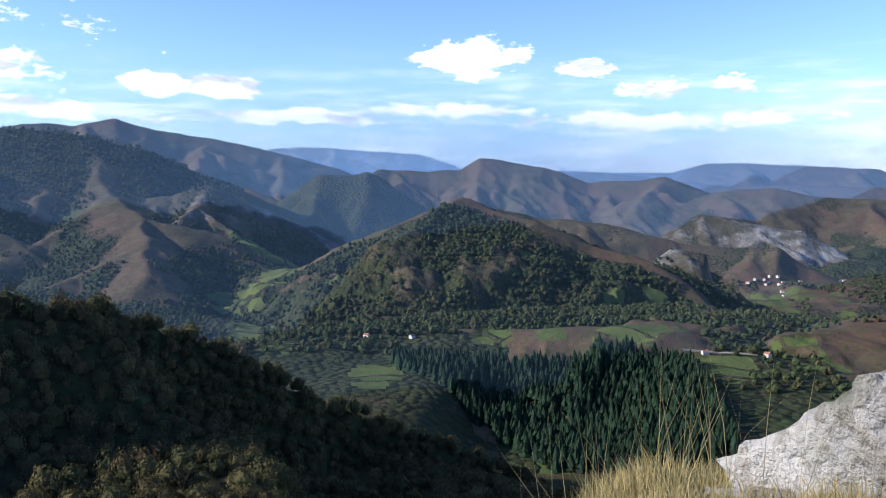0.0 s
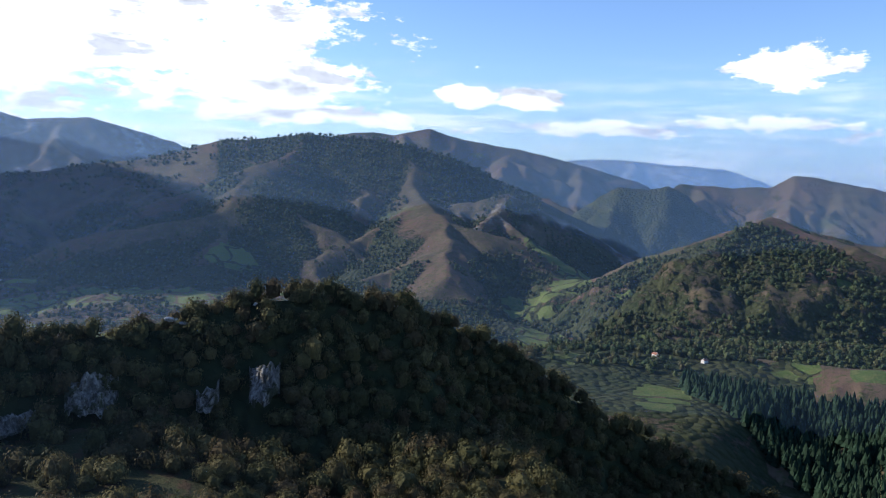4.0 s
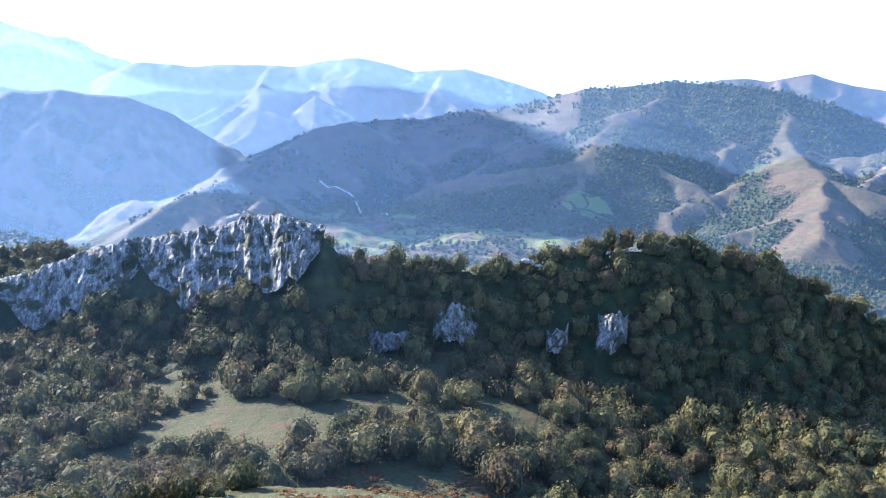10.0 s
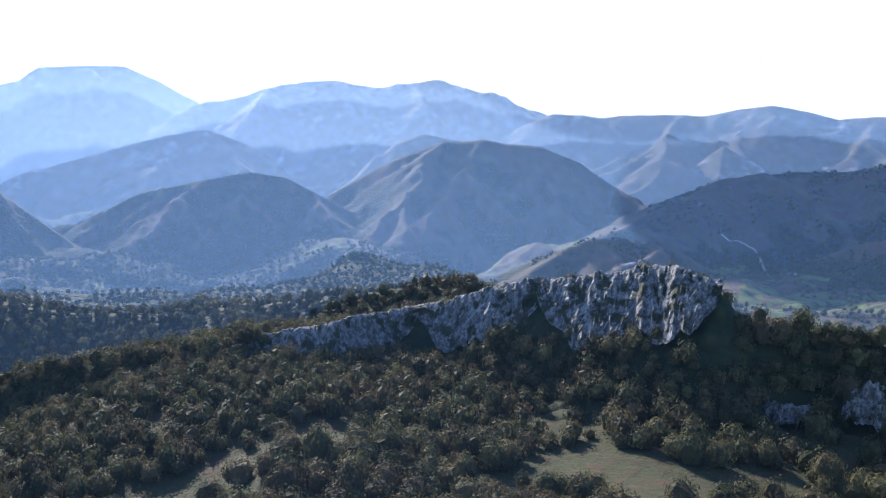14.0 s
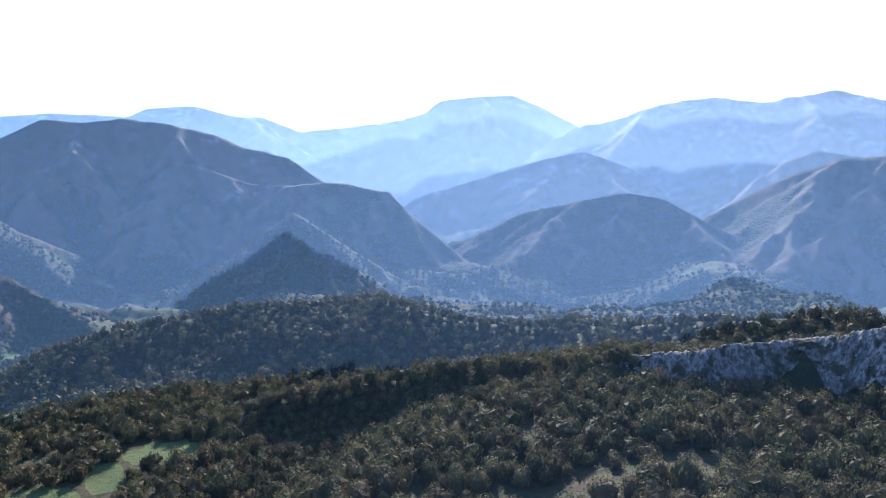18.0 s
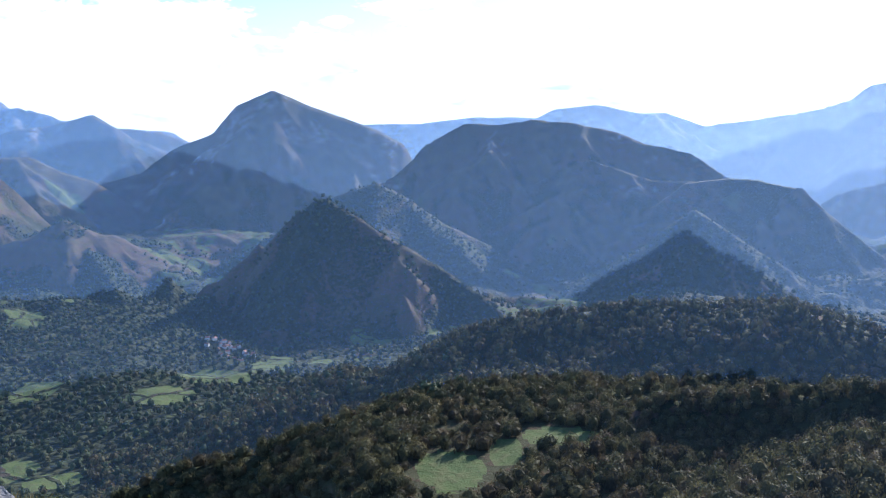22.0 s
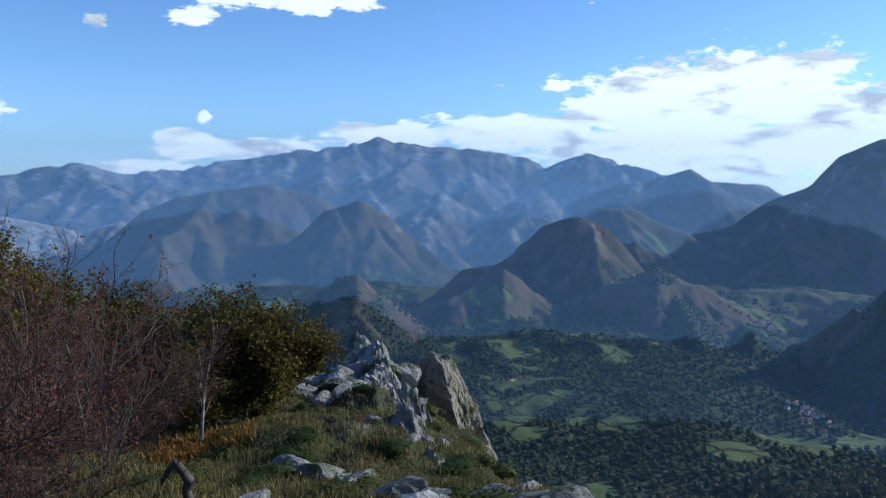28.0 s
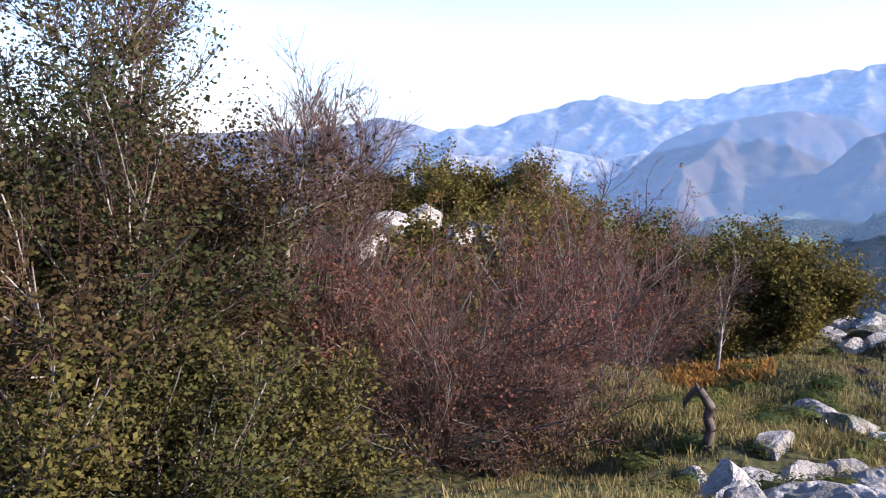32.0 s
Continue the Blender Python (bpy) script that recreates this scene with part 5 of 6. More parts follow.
    for k, (a, r, q) in enumerate([(39.9, 308, (2.6, 1.4, 1.0)), (39.0, 307, (2.0, 1.2, 0.9)), (34.2, 311, (1.4, 1.0, 0.7)), (24.2, 324, (1.3, 1.0, 0.7))]):
        boulder(a, r, q, 510 + k, "pale limestone rock among the crest trees", 35 * k, (4, 8), -1.2, 3, "outcrops across the hollow")
    # the leaning tooth
    ob = new("rock_tooth", tooth_mesh(300))
    ob.matrix_world = Matrix.LocRotScale(spot(169.2, 44, 1.9), Euler((0, 0, radians(169.2))), None)
    tagged(ob, "tall leaning grey limestone tooth with a shaded flank", "rock")
    ob = new("rock_tooth", rock_mesh(301, (0.8, 0.7, 1.5), 4, 0.5, 0.0, BROWN_ROCK))
    ob.matrix_world = Matrix.LocRotScale(spot(165.6, 42, -0.2), Euler((0, radians(-22), radians(160))), None)
    tagged(ob, "smaller limestone tooth beside the tall one", "rock")
    ob = new("rock_spine", spine_mesh())
    tagged(ob, "jagged pale limestone spine rising out of the turf", "rock")


def tooth_mesh(seed):
    """A great leaning slab: to the right, away from the viewer, up; its sharp front edge parts a dark and a pale face."""
    bm = bmesh.new()
    front = [(-0.5, -1.0, 2.5), (0.1, -1.6, 0.2), (0.9, -1.8, -2.2), (1.6, -1.5, -4.2)]
    rim = [(-2.4, 0.3, 2.2), (-1.3, 0.2, 3.05), (0.0, 0.4, 2.75), (0.9, 0.5, 0.9), (1.7, 0.5, -0.9), (2.7, 0.6, -3.4), (2.9, 0.6, -5.0), (-0.4, 0.3, -4.6), (-1.2, 0.2, -1.6), (-2.0, 0.3, 0.4)]
    for p in front + rim + [(0.6 * a, 1.9, c - 0.6) for a, _, c in rim]:
        bm.verts.new(p)
    bmesh.ops.convex_hull(bm, input=bm.verts[:])
    bmesh.ops.triangulate(bm, faces=bm.faces[:])
    for _ in range(5):
        bmesh.ops.subdivide_edges(bm, edges=[e for e in bm.edges if e.calc_length() > 0.16], cuts=1)
        bmesh.ops.triangulate(bm, faces=bm.faces[:])
    p = np.array([v.co[:] for v in bm.verts])
    bm.verts.index_update()
    f = np.array([[v.index for v in q.verts] for q in bm.faces])
    bm.free()
    n = p - p.mean(0)
    n /= np.linalg.norm(n, axis=1, keepdims=True)
    lean = p[:, 0] + 0.55 * p[:, 2]
    groove = fractal(lean * 1.6 + p[:, 1], (p[:, 2] - 0.5 * p[:, 0]) * 0.4, 4, seed, True) - 0.6
    pits = fractal(p[:, 0] * 2.2 + p[:, 1] * 1.3, p[:, 2] * 2.2 - p[:, 1], 4, seed + 5) - 0.5
    p = p + n * (0.55 * groove + 0.5 * pits)[:, None]
    return tri_mesh("rock_tooth", p, f, BROWN_ROCK, None, False)


def spine_mesh():
    """The bare limestone rib of the crest: a sheet of upright, tilted blades and steps over the turf."""
    u, v = np.meshgrid(np.linspace(0, 1, 190), np.linspace(-1, 1, 110))
    yaw = np.interp(u, (0, 0.35, 0.7, 1), (170.2, 172.2, 174.6, 176.2)) + v * np.interp(u, (0, 0.5, 1), (2.8, 3.3, 2.8))
    r = 17 + 27 * u
    x, y = -r * np.sin(np.radians(yaw)), r * np.cos(np.radians(yaw))
    z = land(x, y)[0]
    blade = fractal(x * 0.55 + y * 0.35, (y - x * 0.6) * 0.3, 4, 610, True) - 0.5
    step = fractal(x / 2.4, y / 2.4, 3, 620)
    steps = np.floor(step * 9) / 9
    chips = np.floor(fractal(x / 0.9 + y * 0.3, y / 0.9, 3, 625) * 7) / 7
    tiny = fractal(x * 1.7, y * 1.7, 3, 630, True) - 0.6
    body = np.interp(u, (0, 0.2, 0.6, 0.9, 1), (-0.2, 0.1, 0.55, 2.2, 1.6)) * (1 - np.abs(v) ** 2.2)
    z = z + body + 0.7 * blade * (1 - v * v) + 1.7 * (steps - 0.5) + 1.0 * (chips - 0.5) + 0.4 * tiny - 0.2 - 1.2 * np.abs(v) ** 3
    n, m = u.shape
    i, j = np.meshgrid(np.arange(n - 1), np.arange(m - 1), indexing="ij")
    q = np.stack([i * m + j, i * m + j + 1, (i + 1) * m + j + 1, (i + 1) * m + j], -1).reshape(-1, 4)
    return tri_mesh("rock_spine", np.stack([x, y, z], -1).reshape(-1, 3), np.concatenate([q[:, [0, 1, 2]], q[:, [0, 2, 3]]]), GREY_ROCK, None, False)


# ---- the summit: trees ----
def tubes(segs, sides):
    """One tapered tube for each row of x0 y0 z0 x1 y1 z1 r0 r1."""
    s = np.asarray(segs, float)
    p, q, r0, r1 = s[:, 0:3], s[:, 3:6], s[:, 6:7], s[:, 7:8]
    d = q - p
    d /= np.maximum(np.linalg.norm(d, axis=1, keepdims=True), 1e-9)
    ref = np.where(np.abs(d[:, 2:3]) < 0.9, [[0, 0, 1.0]], [[1.0, 0, 0]])
    a = np.cross(d, ref)
    a /= np.linalg.norm(a, axis=1, keepdims=True)
    b = np.cross(d, a)
    verts = []
    for k in range(sides):
        w = math.tau * k / sides
        o = a * math.cos(w) + b * math.sin(w)
        verts += [p + o * r0, q + o * r1]
    v = np.stack(verts, 1)
    n = 2 * sides
    f = []
    for k in range(sides):
        k2 = (k + 1) % sides
        f += [(2 * k, 2 * k2, 2 * k2 + 1), (2 * k, 2 * k2 + 1, 2 * k + 1)]
    f = np.array(f)
    return v.reshape(-1, 3), (f[None] + (np.arange(len(s)) * n)[:, None, None]).reshape(-1, 3)


def limb(rng, start, way, length, r0, r1, steps, bend, rise):
    """A crooked limb as segments; returns them and the points along it with their ways."""
    p, d = np.array(start, float), np.array(way, float)
    d /= np.linalg.norm(d)
    out, nodes = [], []
    for k in range(steps):
        d = d + rng.normal(size=3) * bend + np.array([0, 0, rise])
        d /= np.linalg.norm(d)
        q = p + d * length / steps
        a, b = r0 + (r1 - r0) * k / steps, r0 + (r1 - r0) * (k + 1) / steps
        out.append((*p, *q, a, b))
        nodes.append((q.copy(), d.copy(), b))
        p = q
    return out, nodes


def fork(rng, nodes, count, spread, length, thin, steps, bend, rise):
    """Side limbs from random points of other limbs."""
    segs, tips = [], []
    for _ in range(count):
        p, d, r = nodes[rng.integers(0, len(nodes))]
        side = np.cross(d, rng.normal(size=3))
        side /= np.linalg.norm(side) + 1e-9
        s, t = limb(rng, p, d * (1 - spread) + side * spread, length * rng.uniform(0.6, 1.3), min(r * 0.7, thin), thin * 0.45, steps, bend, rise)
        segs += s
        tips += t
    return segs, tips


def leaf_cards(rng, nodes, count, size, reach, droop=0.2):
    pts = np.array([n[0] for n in nodes])
    c = pts[rng.integers(0, len(pts), count)] + rng.normal(size=(count, 3)) * reach
    a = rng.normal(size=(count, 3))
    a[:, 2] *= 0.6
    a /= np.linalg.norm(a, axis=1, keepdims=True)
    b = np.cross(a, rng.normal(size=(count, 3)))
    b /= np.linalg.norm(b, axis=1, keepdims=True)
    s = size * rng.uniform(0.6, 1.25, (count, 1))
    quad = np.stack([c + a * s, c + b * s * 0.62, c - a * s, c - b * s * 0.62], 1)
    i = np.arange(count)[:, None] * 4
    return quad.reshape(-1, 3), np.concatenate([i + [0, 1, 2], i + [0, 2, 3]])


def broadleaf(yaw, r, height, width, stems, seed, label, leaf_mat, leaves=0, leaf=0.05, reach=0.08, spread=0.45, twigs=500, lean=0.0, sink=0.15, rise=0.08, group="trees below the summit", name="beech_tree", thick=1.0, base=None, branches=0, twig=0.17, bark=None, limb_r=0.02, twig_r=0.0085):
    """A small wind-shaped tree: stems, branches, twigs, leaves."""
    rng = np.random.default_rng(seed)
    t = new(name)
    where = spot(yaw, r, -sink)
    if base is not None:
        where.z = base
    t.matrix_world = Matrix.Translation(where)
    tagged(t, label, "tree", group)
    tn = []
    for k in range(stems):
        w = rng.uniform(0, 6.28)
        out = (0.12 + 0.5 * (stems > 2) * width / height) * rng.uniform(0.5, 1.3) * (0 if k == 0 and stems < 4 else 1)
        s, n = limb(rng, (0.08 * k * math.cos(w), 0.08 * k * math.sin(w), 0), (out * math.cos(w) + lean, out * math.sin(w), 1), height * rng.uniform(0.8, 0.97), 0.03 * thick * height / 2.2 / stems**0.35, 0.008, 10, 0.06, 0.02)
        v, f = tubes(s, 7)
        part("trunk" if stems == 1 else "stem", tri_mesh("stem", v, f, bark or BARK, None, True), t)
        tn += n[2:]
    br, bn = fork(rng, tn, branches or 16 + 7 * stems, 0.5, width * 0.42, limb_r, 6, 0.08, rise)
    tw, wn = fork(rng, bn + tn[len(tn) // 2:], twigs, 0.42, width * twig, twig_r, 4, 0.09, rise * 0.6)
    fine, fn = fork(rng, wn, twigs * 2, 0.45, width * twig * 0.5, twig_r * 0.58, 2, 0.12, 0.02)
    for nm, segs, sides in (("branch_frame", br, 4), ("twig_spray", tw + fine, 3)):
        v, f = tubes(segs, sides)
        tagged(part(nm, tri_mesh(nm, v, f, (bark or BARK) if nm != "twig_spray" else TWIG, None, True), t), kind="stuff")
    if leaves:
        v, f = leaf_cards(rng, wn + fn, leaves, leaf, reach)
        tagged(part("foliage", tri_mesh("foliage", v, f, leaf_mat), t), kind="stuff")
    return t


GREEN_LEAF = foliage_mat("green_leaves", [(0.03, 0.036, 0.013), (0.05, 0.052, 0.017), (0.1, 0.085, 0.025), (0.03, 0.032, 0.013), (0.065, 0.036, 0.018), (0.03, 0.034, 0.013)], 0.25, 0.2)
RED_LEAF = foliage_mat("russet_leaves", [(0.13, 0.042, 0.028), (0.17, 0.062, 0.04), (0.1, 0.05, 0.028), (0.08, 0.038, 0.024)], 0.25, 0.2)
OLIVE_LEAF = foliage_mat("olive_leaves", [(0.07, 0.06, 0.016), (0.11, 0.088, 0.022), (0.05, 0.048, 0.015)], 0.3, 0.2)
DRY_GRASS = foliage_mat("dry_grass", [(0.4, 0.31, 0.15), (0.5, 0.4, 0.2), (0.3, 0.25, 0.11), (0.2, 0.18, 0.07)], 0.3, 0.1)
TURF_GRASS = foliage_mat("turf_grass", [(0.11, 0.1, 0.035), (0.17, 0.14, 0.06), (0.08, 0.078, 0.028), (0.24, 0.19, 0.09)], 0.3, 0.2)
SHRUB_LEAF = foliage_mat("shrub_leaves", [(0.03, 0.045, 0.014), (0.05, 0.065, 0.018), (0.075, 0.08, 0.022)], 0.2, 0.2)
BRACKEN = foliage_mat("bracken", [(0.26, 0.12, 0.03), (0.2, 0.1, 0.03), (0.15, 0.11, 0.04)], 0.3, 0.1)


def twig_mat():
    m, net, b = material("twig_bark")
    c = net.mix(net.step(net.noise(at_place(net), 5.0, 3.0, 0.6), 0.4, 0.65), (0.034, 0.016, 0.013), (0.085, 0.041, 0.031))
    net.put(b.inputs["Base Color"], c)
    b.inputs["Roughness"].default_value = 0.85
    return m


def dead_wood_mat():
    m, net, b = material("dead_wood")
    c = net.mix(net.step(net.noise(at_place(net), 9.0, 5.0, 0.6), 0.4, 0.65), (0.035, 0.026, 0.02), (0.09, 0.07, 0.055))
    net.put(b.inputs["Base Color"], c)
    b.inputs["Roughness"].default_value = 0.9
    return m


TWIG, DEAD = twig_mat(), dead_wood_mat()


def summit_trees():
    broadleaf(217.8, 11.6, 6.3, 2.2, 2, 1, "slender almost bare beech with two pale stems", RED_LEAF, 1200, 0.022, 0.03, twigs=2600, rise=0.1, thick=1.7, branches=130, twig=0.2, limb_r=0.016, twig_r=0.0078)
    broadleaf(211.5, 13.6, 3.3, 5.0, 7, 2, "wide russet-brown bushy beech, mostly bare twigs", RED_LEAF, 8000, 0.024, 0.04, twigs=520, rise=0.07, limb_r=0.027, twig_r=0.0105, branches=70, bark=DARK_BARK)
    broadleaf(206.5, 13.0, 3.0, 4.4, 6, 3, "low russet beech bush with pale twigs", RED_LEAF, 8000, 0.024, 0.04, twigs=480, rise=0.06, limb_r=0.025, twig_r=0.0105, branches=60, bark=DARK_BARK)
    broadleaf(196.8, 15.0, 3.2, 4.2, 7, 4, "round brown beech with bare crowded branches", RED_LEAF, 8000, 0.024, 0.04, twigs=620, rise=0.09, limb_r=0.026, twig_r=0.0105, branches=80, bark=DARK_BARK)
    broadleaf(202.0, 17.5, 3.2, 4.4, 6, 5, "brown beech with thinning leaves", RED_LEAF, 4500, 0.026, 0.05, twigs=500, rise=0.08, limb_r=0.026, twig_r=0.0105, branches=60, bark=DARK_BARK)
    broadleaf(192.8, 19.5, 3.1, 3.6, 5, 6, "brown-olive beech with thinning leaves", RED_LEAF, 5000, 0.03, 0.06, twigs=800, rise=0.06, bark=DARK_BARK)
    for k, (a, r, h) in enumerate([(209.5, 11.0, 1.7), (205.0, 10.8, 1.5), (201.0, 11.6, 1.6), (212.5, 11.4, 2.0), (198.0, 12.4, 1.8)]):
        broadleaf(a, r, h, 2.6, 6, 10 + k, "low russet beech scrub with pale twigs", RED_LEAF, 2500, 0.024, 0.04, twigs=600, bark=DARK_BARK, name="bush", group="bushes under the trees")
    broadleaf(186.9, 23.5, 3.5, 1.8, 1, 7, "pale dead sapling with bare branches", RED_LEAF, 0, twigs=140, rise=0.1, name="dead_tree", thick=1.4)
    for k, (a, r, h) in enumerate([(186.6, 27, 3.2), (183.6, 27.5, 2.9), (181.6, 28.5, 2.5), (188.6, 28, 3.3), (185.2, 30, 3.3)]):
        broadleaf(a, r, h, 3.6, 4, 20 + k, "dense dark olive beech behind the grassy knoll", OLIVE_LEAF, 13000, 0.07, 0.14, twigs=420)
    for k, (a, r, h) in enumerate([(191.5, 33, 4.2), (195.0, 37, 4.6), (198.5, 40, 5.0), (201.5, 45, 5.6), (204.5, 46, 5.4), (207.0, 43, 4.6), (209.6, 46, 4.6), (212.5, 40, 4.6), (200.0, 30, 3.8), (206.5, 28, 3.6), (213.5, 24, 3.4), (189.5, 38, 4.4)]):
        broadleaf(a, r, h * 0.55, 4.2, 4, 40 + k, "olive and yellow beech in the wood on the crest", OLIVE_LEAF, 7000, 0.1, 0.2, twigs=200)
    # the leafy trees close by at the end of the turn
    broadleaf(228.5, 10.6, 4.5, 3.0, 5, 60, "leafy beech, green turning yellow", GREEN_LEAF, 38000, 0.033, 0.1, twigs=900, rise=0.04)
    broadleaf(232.0, 9.8, 4.9, 4.0, 5, 61, "leafy beech, green turning yellow", GREEN_LEAF, 38000, 0.033, 0.1, twigs=900, rise=0.04)
    broadleaf(231.0, 12.6, 8.4, 3.4, 3, 62, "tall beech with thin windswept top", GREEN_LEAF, 15000, 0.033, 0.045, twigs=1300, rise=0.08, thick=1.2)
    broadleaf(236.0, 12.0, 9.2, 4.0, 3, 63, "tall beech with thin windswept top", GREEN_LEAF, 15000, 0.033, 0.045, twigs=1300, rise=0.08, thick=1.2)
    broadleaf(237.0, 9.0, 5.2, 4.6, 5, 64, "leafy beech, green turning yellow", GREEN_LEAF, 30000, 0.034, 0.1, twigs=700, rise=0.04)
    for k, (a, r, h) in enumerate([(219.5, 8.8, 0.9), (224.0, 8.2, 1.4), (229.5, 7.8, 1.8), (222.0, 9.8, 1.5), (234.5, 7.6, 1.9)]):
        broadleaf(a, r, h, 2.0, 6, 70 + k, "low leafy bush with fresh green leaves", GREEN_LEAF, 12000, 0.032, 0.09, twigs=300, name="bush", group="bushes under the trees")


def dead_stub():
    t = new("dead_stub")
    t.matrix_world = Matrix.Translation(spot(187.6, 10.6, -0.1))
    tagged(t, "dark broken dead tree stub with a hooked top", "tree stump")
    side = Vector((math.cos(radians(187.6)), math.sin(radians(187.6)), 0))
    pts = [(0.02, 0, 0.085), (0.0, 0.2, 0.07), (0.035, 0.38, 0.066), (-0.01, 0.55, 0.06), (0.03, 0.66, 0.07), (-0.05, 0.8, 0.055), (-0.13, 0.9, 0.06), (-0.2, 0.86, 0.042), (-0.29, 0.72, 0.035), (-0.31, 0.64, 0.012)]
    segs = []
    for (a, h, r0), (b, g, r1) in zip(pts, pts[1:]):
        segs.append((a * side.x, a * side.y, h, b * side.x, b * side.y, g, r0, r1))
    v, f = tubes(segs, 9)
    part("stem", tri_mesh("stem", v, f, DEAD, None, True), t)
    segs = [(0.0, 0.0, 0.6, 0.11 * side.x, 0.11 * side.y, 0.7, 0.04, 0.012), (-0.13 * side.x, -0.13 * side.y, 0.9, -0.17 * side.x, -0.17 * side.y, 1.0, 0.035, 0.01), (0.02 * side.x, 0.02 * side.y, 0.3, -0.08 * side.x, -0.08 * side.y, 0.36, 0.035, 0.015)]
    v, f = tubes(segs, 6)
    part("broken_branch", tri_mesh("broken_branch", v, f, DEAD, None, True), t)


# ---- the summit: grass and low plants ----
def blades(name, x, y, height, width, mat, rng, label, lean=0.35):
    z = land(x, y)[0]
    n = len(x)
    w = rng.uniform(0, 6.28, n)
    l = rng.uniform(0, 1, n) * lean
    v = rng.uniform(0, 6.28, n)
    h = height * rng.uniform(0.5, 1.2, n)
    ax, ay = np.cos(w) * width / 2, np.sin(w) * width / 2
    lx, ly = np.cos(v) * l * h, np.sin(v) * l * h
    z0 = z - 0.03
    p = np.stack([np.stack([x - ax, y - ay, z0], -1), np.stack([x + ax, y + ay, z0], -1),
                  np.stack([x + lx * 0.4 + ax * 0.7, y + ly * 0.4 + ay * 0.7, z0 + h * 0.6], -1), np.stack([x + lx * 0.4 - ax * 0.7, y + ly * 0.4 - ay * 0.7, z0 + h * 0.6], -1),
                  np.stack([x + lx, y + ly, z0 + h], -1)], 1)
    i = np.arange(n)[:, None] * 5
    tris = np.concatenate([i + [0, 1, 2], i + [0, 2, 3], i + [3, 2, 4]])
    tint = np.repeat(rng.uniform(0, 1, n), 5)
    return tagged(new(name, tri_mesh(name, p.reshape(-1, 3), tris, mat, tint)), label, "grass", kind="stuff")


def tufted(rng, yaws, radii, tufts, per, spread):
    a = rng.uniform(*yaws, tufts)
    r = np.exp(rng.uniform(math.log(radii[0]), math.log(radii[1]), tufts))
    x, y = -r * np.sin(np.radians(a)), r * np.cos(np.radians(a))
    s = spread * (0.5 + r / radii[1])
    return np.repeat(x, per) + rng.normal(size=tufts * per) * np.repeat(s, per), np.repeat(y, per) + rng.normal(size=tufts * per) * np.repeat(s, per)


def low_plants():
    rng = np.random.default_rng(77)
    x, y = tufted(rng, (-40, -6), (2.6, 7.0), 260, 60, 0.09)
    blades("dry_grass", x, y, 0.26, 0.008, DRY_GRASS, rng, "tufts of dry straw-coloured mountain grass", 0.7)
    x, y = tufted(rng, (-20, -8), (3.3, 4.6), 18, 5, 0.12)
    blades("grass_stems", x, y, 0.95, 0.005, DRY_GRASS, rng, "tall thin dry grass stems", 0.6)
    x, y = tufted(rng, (-27, -12), (3.2, 4.8), 60, 90, 0.08)
    blades("dry_grass", x, y, 0.3, 0.008, DRY_GRASS, rng, "thick tufts of dry yellow grass by the rock", 0.6)
    x, y = tufted(rng, (140, 205), (3.2, 12.0), 700, 40, 0.14)
    blades("turf", x, y, 0.13, 0.012, TURF_GRASS, rng, "rough olive mountain turf", 0.7)
    x, y = tufted(rng, (146, 200), (11.0, 40.0), 2600, 24, 0.5)
    blades("turf", x, y, 0.2, 0.03, TURF_GRASS, rng, "rough olive turf on the knoll and the slope", 0.8)
    x, y = tufted(rng, (184.6, 189.0), (21.6, 24.4), 110, 26, 0.22)
    blades("bracken", x, y, 0.3, 0.09, BRACKEN, rng, "patch of bright orange autumn bracken", 0.9)
    shapes = [crown_shape(np.random.default_rng(900 + k), 1, 420, 0.075, 0.7, 0.45) for k in range(4)]
    meshes = [tri_mesh("foliage", v, f, SHRUB_LEAF) for v, f in shapes]
    v, f = tubes([(0, 0, -1.0, 0.1, 0, 0.3, 0.05, 0.03)], 5)
    stalk = tri_mesh("stem", v, f, TWIG)
    for k in range(125):
        a, r = rng.uniform(150, 194), math.exp(rng.uniform(math.log(7.0), math.log(38)))
        if r < 12 and rng.uniform() < 0.35:
            continue
        s = rng.uniform(0.14, 0.3) * (1 + r / 26)
        o = new("shrub")
        part("foliage", meshes[k % 4], o)
        part("stem", stalk, o)
        o.matrix_world = Matrix.LocRotScale(spot(a, r, s * 0.1), Euler((0, 0, rng.uniform(0, 6.28))), (s * 1.3, s * 1.2, s))
        tagged(o, "low dark green shrub among the rocks", "shrub", "shrubs on the crest")


def bracken_slope():
    """Rusty bracken and low scrub in the clearing across the hollow."""
    rng = np.random.default_rng(31)
    x, y = scatter((36, 64), (112, 188), 1.7, rng)
    keep = in_patch(x, y, 47, 143, 11, 30) & (fractal(x / 14, y / 14, 3, 61) > 0.44)
    x, y = x[keep], y[keep]
    s = rng.uniform(0.5, 1.1, len(x))
    shapes = [crown_shape(rng, 1, 40, 0.3, 0.5, 0.4) for _ in range(4)]
    joined("bracken", shapes, x, y, land(x, y)[0], s, s * 0.7, RUST, rng, "rusty brown bracken in the clearing", "bracken", 0.1)


RUST = foliage_mat("rusty_bracken", [(0.13, 0.05, 0.022), (0.1, 0.05, 0.02), (0.06, 0.055, 0.02), (0.16, 0.07, 0.03)], 0.15, 0.2)
summit_rocks()
summit_trees()
dead_stub()
low_plants()
bracken_slope()


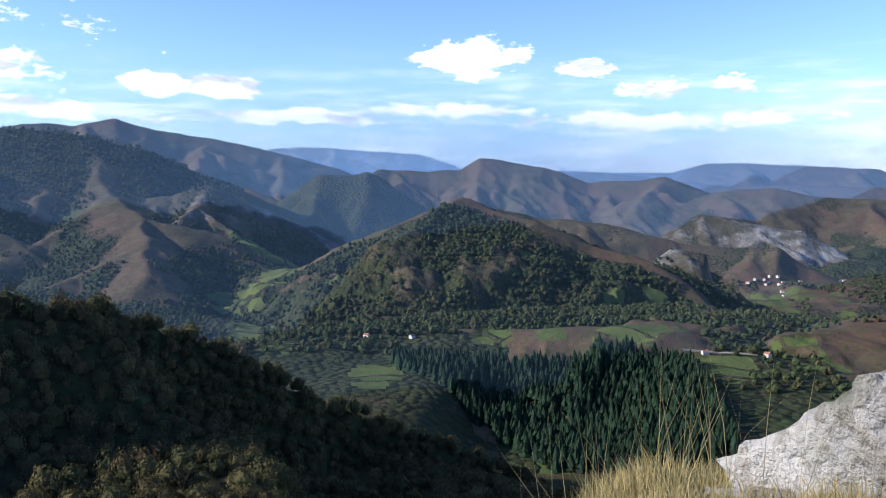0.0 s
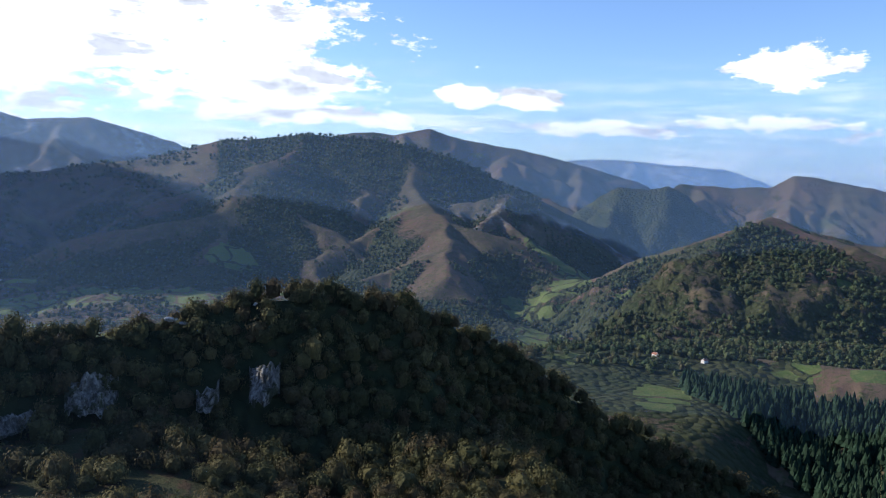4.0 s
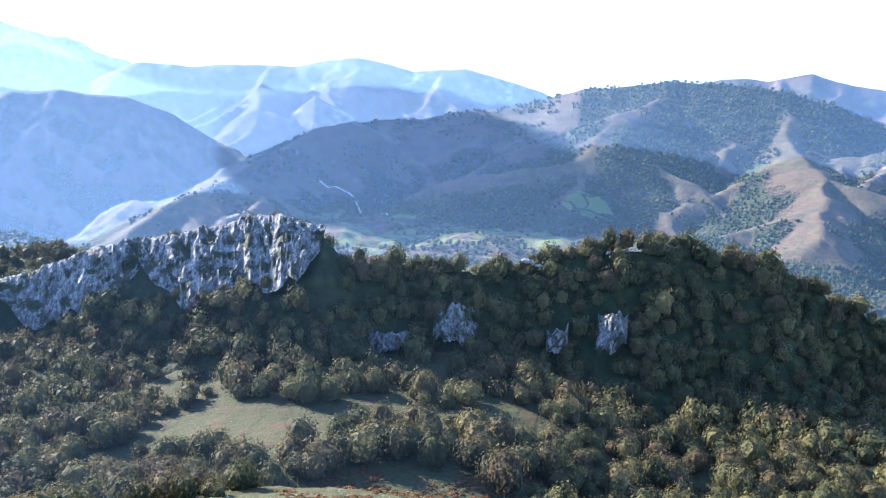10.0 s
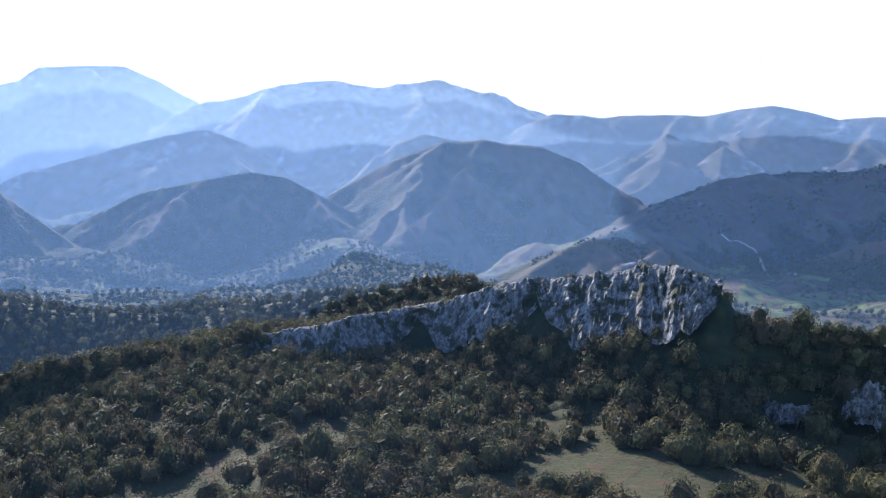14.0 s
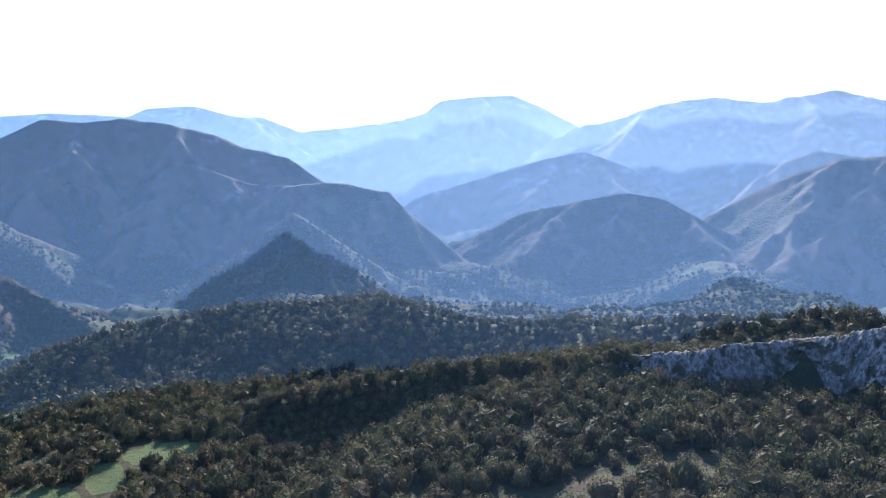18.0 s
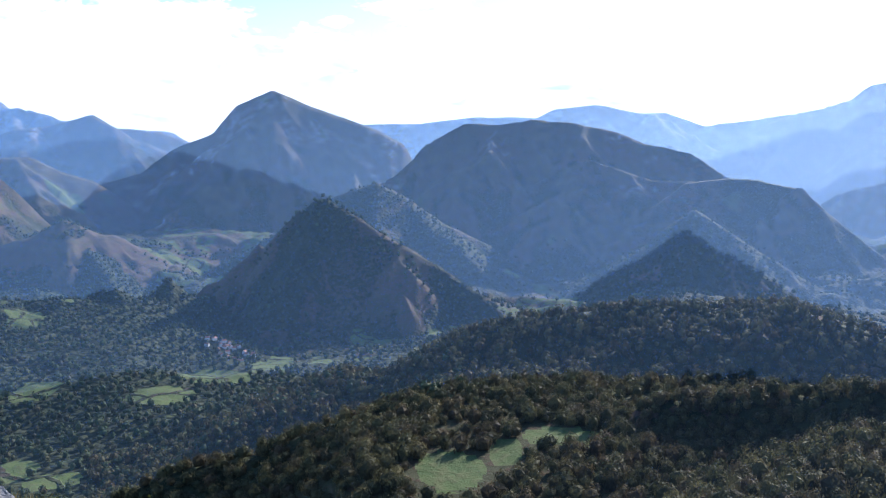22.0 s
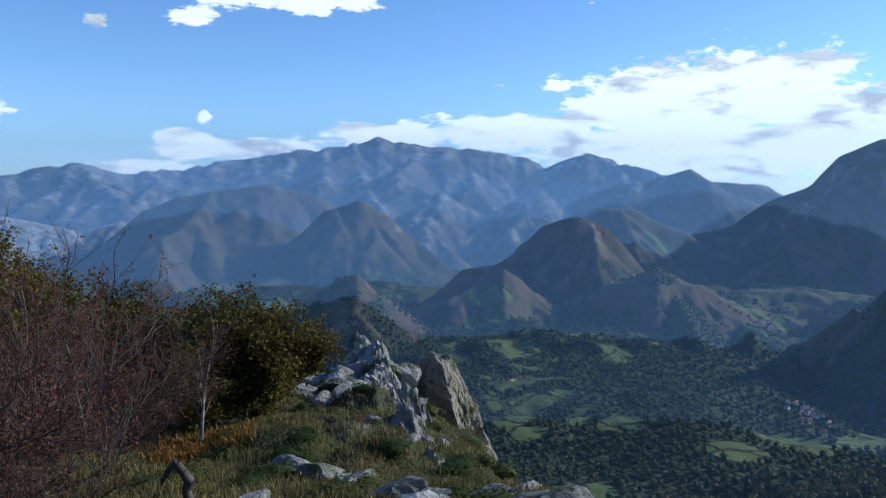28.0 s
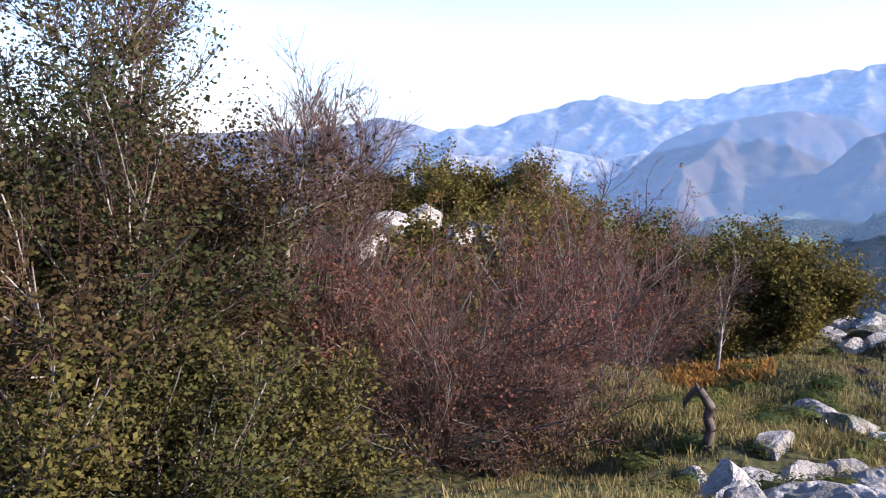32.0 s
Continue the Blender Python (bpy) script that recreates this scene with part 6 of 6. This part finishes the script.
# ---- farms, village, tracks ----
def paint(name, c, rough=0.85, vary=0.25):
    m, net, b = material(name)
    n = net.noise(at_place(net), 0.8, 5.0, 0.6)
    net.put(b.inputs["Base Color"], net.mix(net.math("MULTIPLY", net.step(n, 0.35, 0.7), vary), c, tuple(k * 0.5 for k in c)))
    b.inputs["Roughness"].default_value = rough
    return m


WALL, ROOF, TRACK = paint("house_wall", (0.62, 0.58, 0.52)), paint("roof_tiles", (0.3, 0.13, 0.08)), paint("track_gravel", (0.3, 0.27, 0.22))
DOOR = paint("house_door", (0.16, 0.09, 0.05))
GLASS = paint("window_pane", (0.05, 0.055, 0.06), 0.2)


def box_bm(bm, lo, hi):
    bmesh.ops.create_cube(bm, size=1.0, matrix=Matrix.LocRotScale([(a + b) / 2 for a, b in zip(lo, hi)], None, [b - a for a, b in zip(lo, hi)]))


def house_parts():
    wall = bmesh.new()
    box_bm(wall, (-5, -3.5, -1), (5, 3.5, 5))
    for s in (-5, 5):
        wall.faces.new([wall.verts.new(p) for p in ((s, -3.5, 5), (s, 3.5, 5), (s, 0, 7.2))])
    roof = bmesh.new()
    for s in (-1, 1):
        a = [(-5.4, s * 4.1, 4.75), (5.4, s * 4.1, 4.75), (5.4, 0, 7.45), (-5.4, 0, 7.45)]
        vs = [roof.verts.new(p) for p in a] + [roof.verts.new((p[0], p[1], p[2] - 0.2)) for p in a]
        for q in ((0, 1, 2, 3), (7, 6, 5, 4), (0, 4, 5, 1), (1, 5, 6, 2), (2, 6, 7, 3), (3, 7, 4, 0)):
            roof.faces.new([vs[i] for i in q])
    win = bmesh.new()
    box_bm(win, (-0.5, -3.56, 1.2), (0.5, -3.48, 2.6))
    stack = bmesh.new()
    box_bm(stack, (2.6, -0.4, 6.4), (3.3, 0.4, 8.3))
    door = bmesh.new()
    box_bm(door, (-1.9, -3.57, -0.5), (-1.0, -3.47, 2.0))
    out = []
    for nm, bm, mat in (("wall", wall, WALL), ("roof", roof, ROOF), ("window", win, GLASS), ("chimney", stack, WALL), ("door", door, DOOR)):
        me = bpy.data.meshes.new(nm)
        bm.to_mesh(me)
        bm.free()
        me.materials.append(mat)
        out.append(me)
    return out


def houses():
    wall, roof, win, stack, door = house_parts()
    rng = np.random.default_rng(12)
    for yaw0, r0, n, wide, deep, what in ((144.6, 1090, 30, 1.7, 45, "village"), (-23.2, 1480, 14, 1.6, 60, "village"), (170.5, 1280, 14, 2.2, 60, "village"), (-27.6, 1650, 10, 1.2, 60, "village"),
                                          (-18.4, 640, 1, 0.2, 5, "barn"), (-22.6, 650, 1, 0.2, 5, "barn"), (2.3, 690, 1, 0.3, 5, "barn"), (11.5, 1000, 2, 0.8, 30, "farm"), (5.5, 690, 1, 0.3, 5, "barn"), (163.0, 1250, 8, 2.0, 60, "farm")):
        for k in range(n):
            t = new("house")
            t.matrix_world = Matrix.LocRotScale(spot(yaw0 + rng.normal() * wide * 0.5, r0 + rng.normal() * deep * 0.5), Euler((0, 0, rng.uniform(0, 6.28))), (0.6,) * 3 if what == "village" else (0.5,) * 3)
            tagged(t, "pale stone house with red tiled roof in the %s" % ("village" if what == "village" else "meadows"), "house", "houses of the valley")
            part("wall", wall, t)
            part("chimney", stack, part("roof", roof, t))
            part("door", door, t)
            for wx in (-3.2, 0.6, 3):
                part("window", win, t).location = (wx, 0, 0)


def track(points, width, label):
    """A gravel track laid over the land."""
    rows = []
    for (a0, r0), (a1, r1) in zip(points, points[1:]):
        for k in range(24):
            rows.append((a0 + (a1 - a0) * k / 24, r0 + (r1 - r0) * k / 24))
    a, r = np.radians([q[0] for q in rows]), np.array([q[1] for q in rows])
    x, y = -r * np.sin(a), r * np.cos(a)
    d = np.gradient(np.stack([x, y], -1), axis=0)
    d /= np.linalg.norm(d, axis=1, keepdims=True)
    w = width / 2
    L, R = np.stack([x - d[:, 1] * w, y + d[:, 0] * w], -1), np.stack([x + d[:, 1] * w, y - d[:, 0] * w], -1)
    up = np.maximum(land(L[:, 0], L[:, 1])[0], land(R[:, 0], R[:, 1])[0]) + 0.6
    v = np.concatenate([np.column_stack([L, up]), np.column_stack([R, up]), np.column_stack([L, up - 2]), np.column_stack([R, up - 2])])
    n = len(rows)
    i = np.arange(n - 1)[:, None]
    f = np.concatenate([i + [0, n, n + 1], i + [0, n + 1, 1], i + [0, 1, 2 * n + 1], i + [0, 2 * n + 1, 2 * n], i + [n, 3 * n, 3 * n + 1], i + [n, 3 * n + 1, n + 1]])
    tagged(new("track", tri_mesh("track", v, f, TRACK)), label, "track", kind="structure")


houses()
track([(12.6, 742), (10.0, 738), (7.6, 734), (5.8, 728), (3.2, 726)], 4.0, "pale gravel track across the heath")
track([(12.4, 752), (12.7, 800), (11.8, 850), (11.2, 900)], 3.5, "pale gravel track climbing to the meadows")
track([(55.3, 1719), (52.9, 1651), (50.0, 1474)], 4.0, "pale worn track down the shaded mountain side")
track([(-17.0, 640), (-19.5, 650), (-22.0, 655)], 2.6, "pale gravel track between the fields")
track([(-11.5, 1500), (-14.0, 1490), (-16.3, 1480)], 5.0, "pale track along the heath ridge")
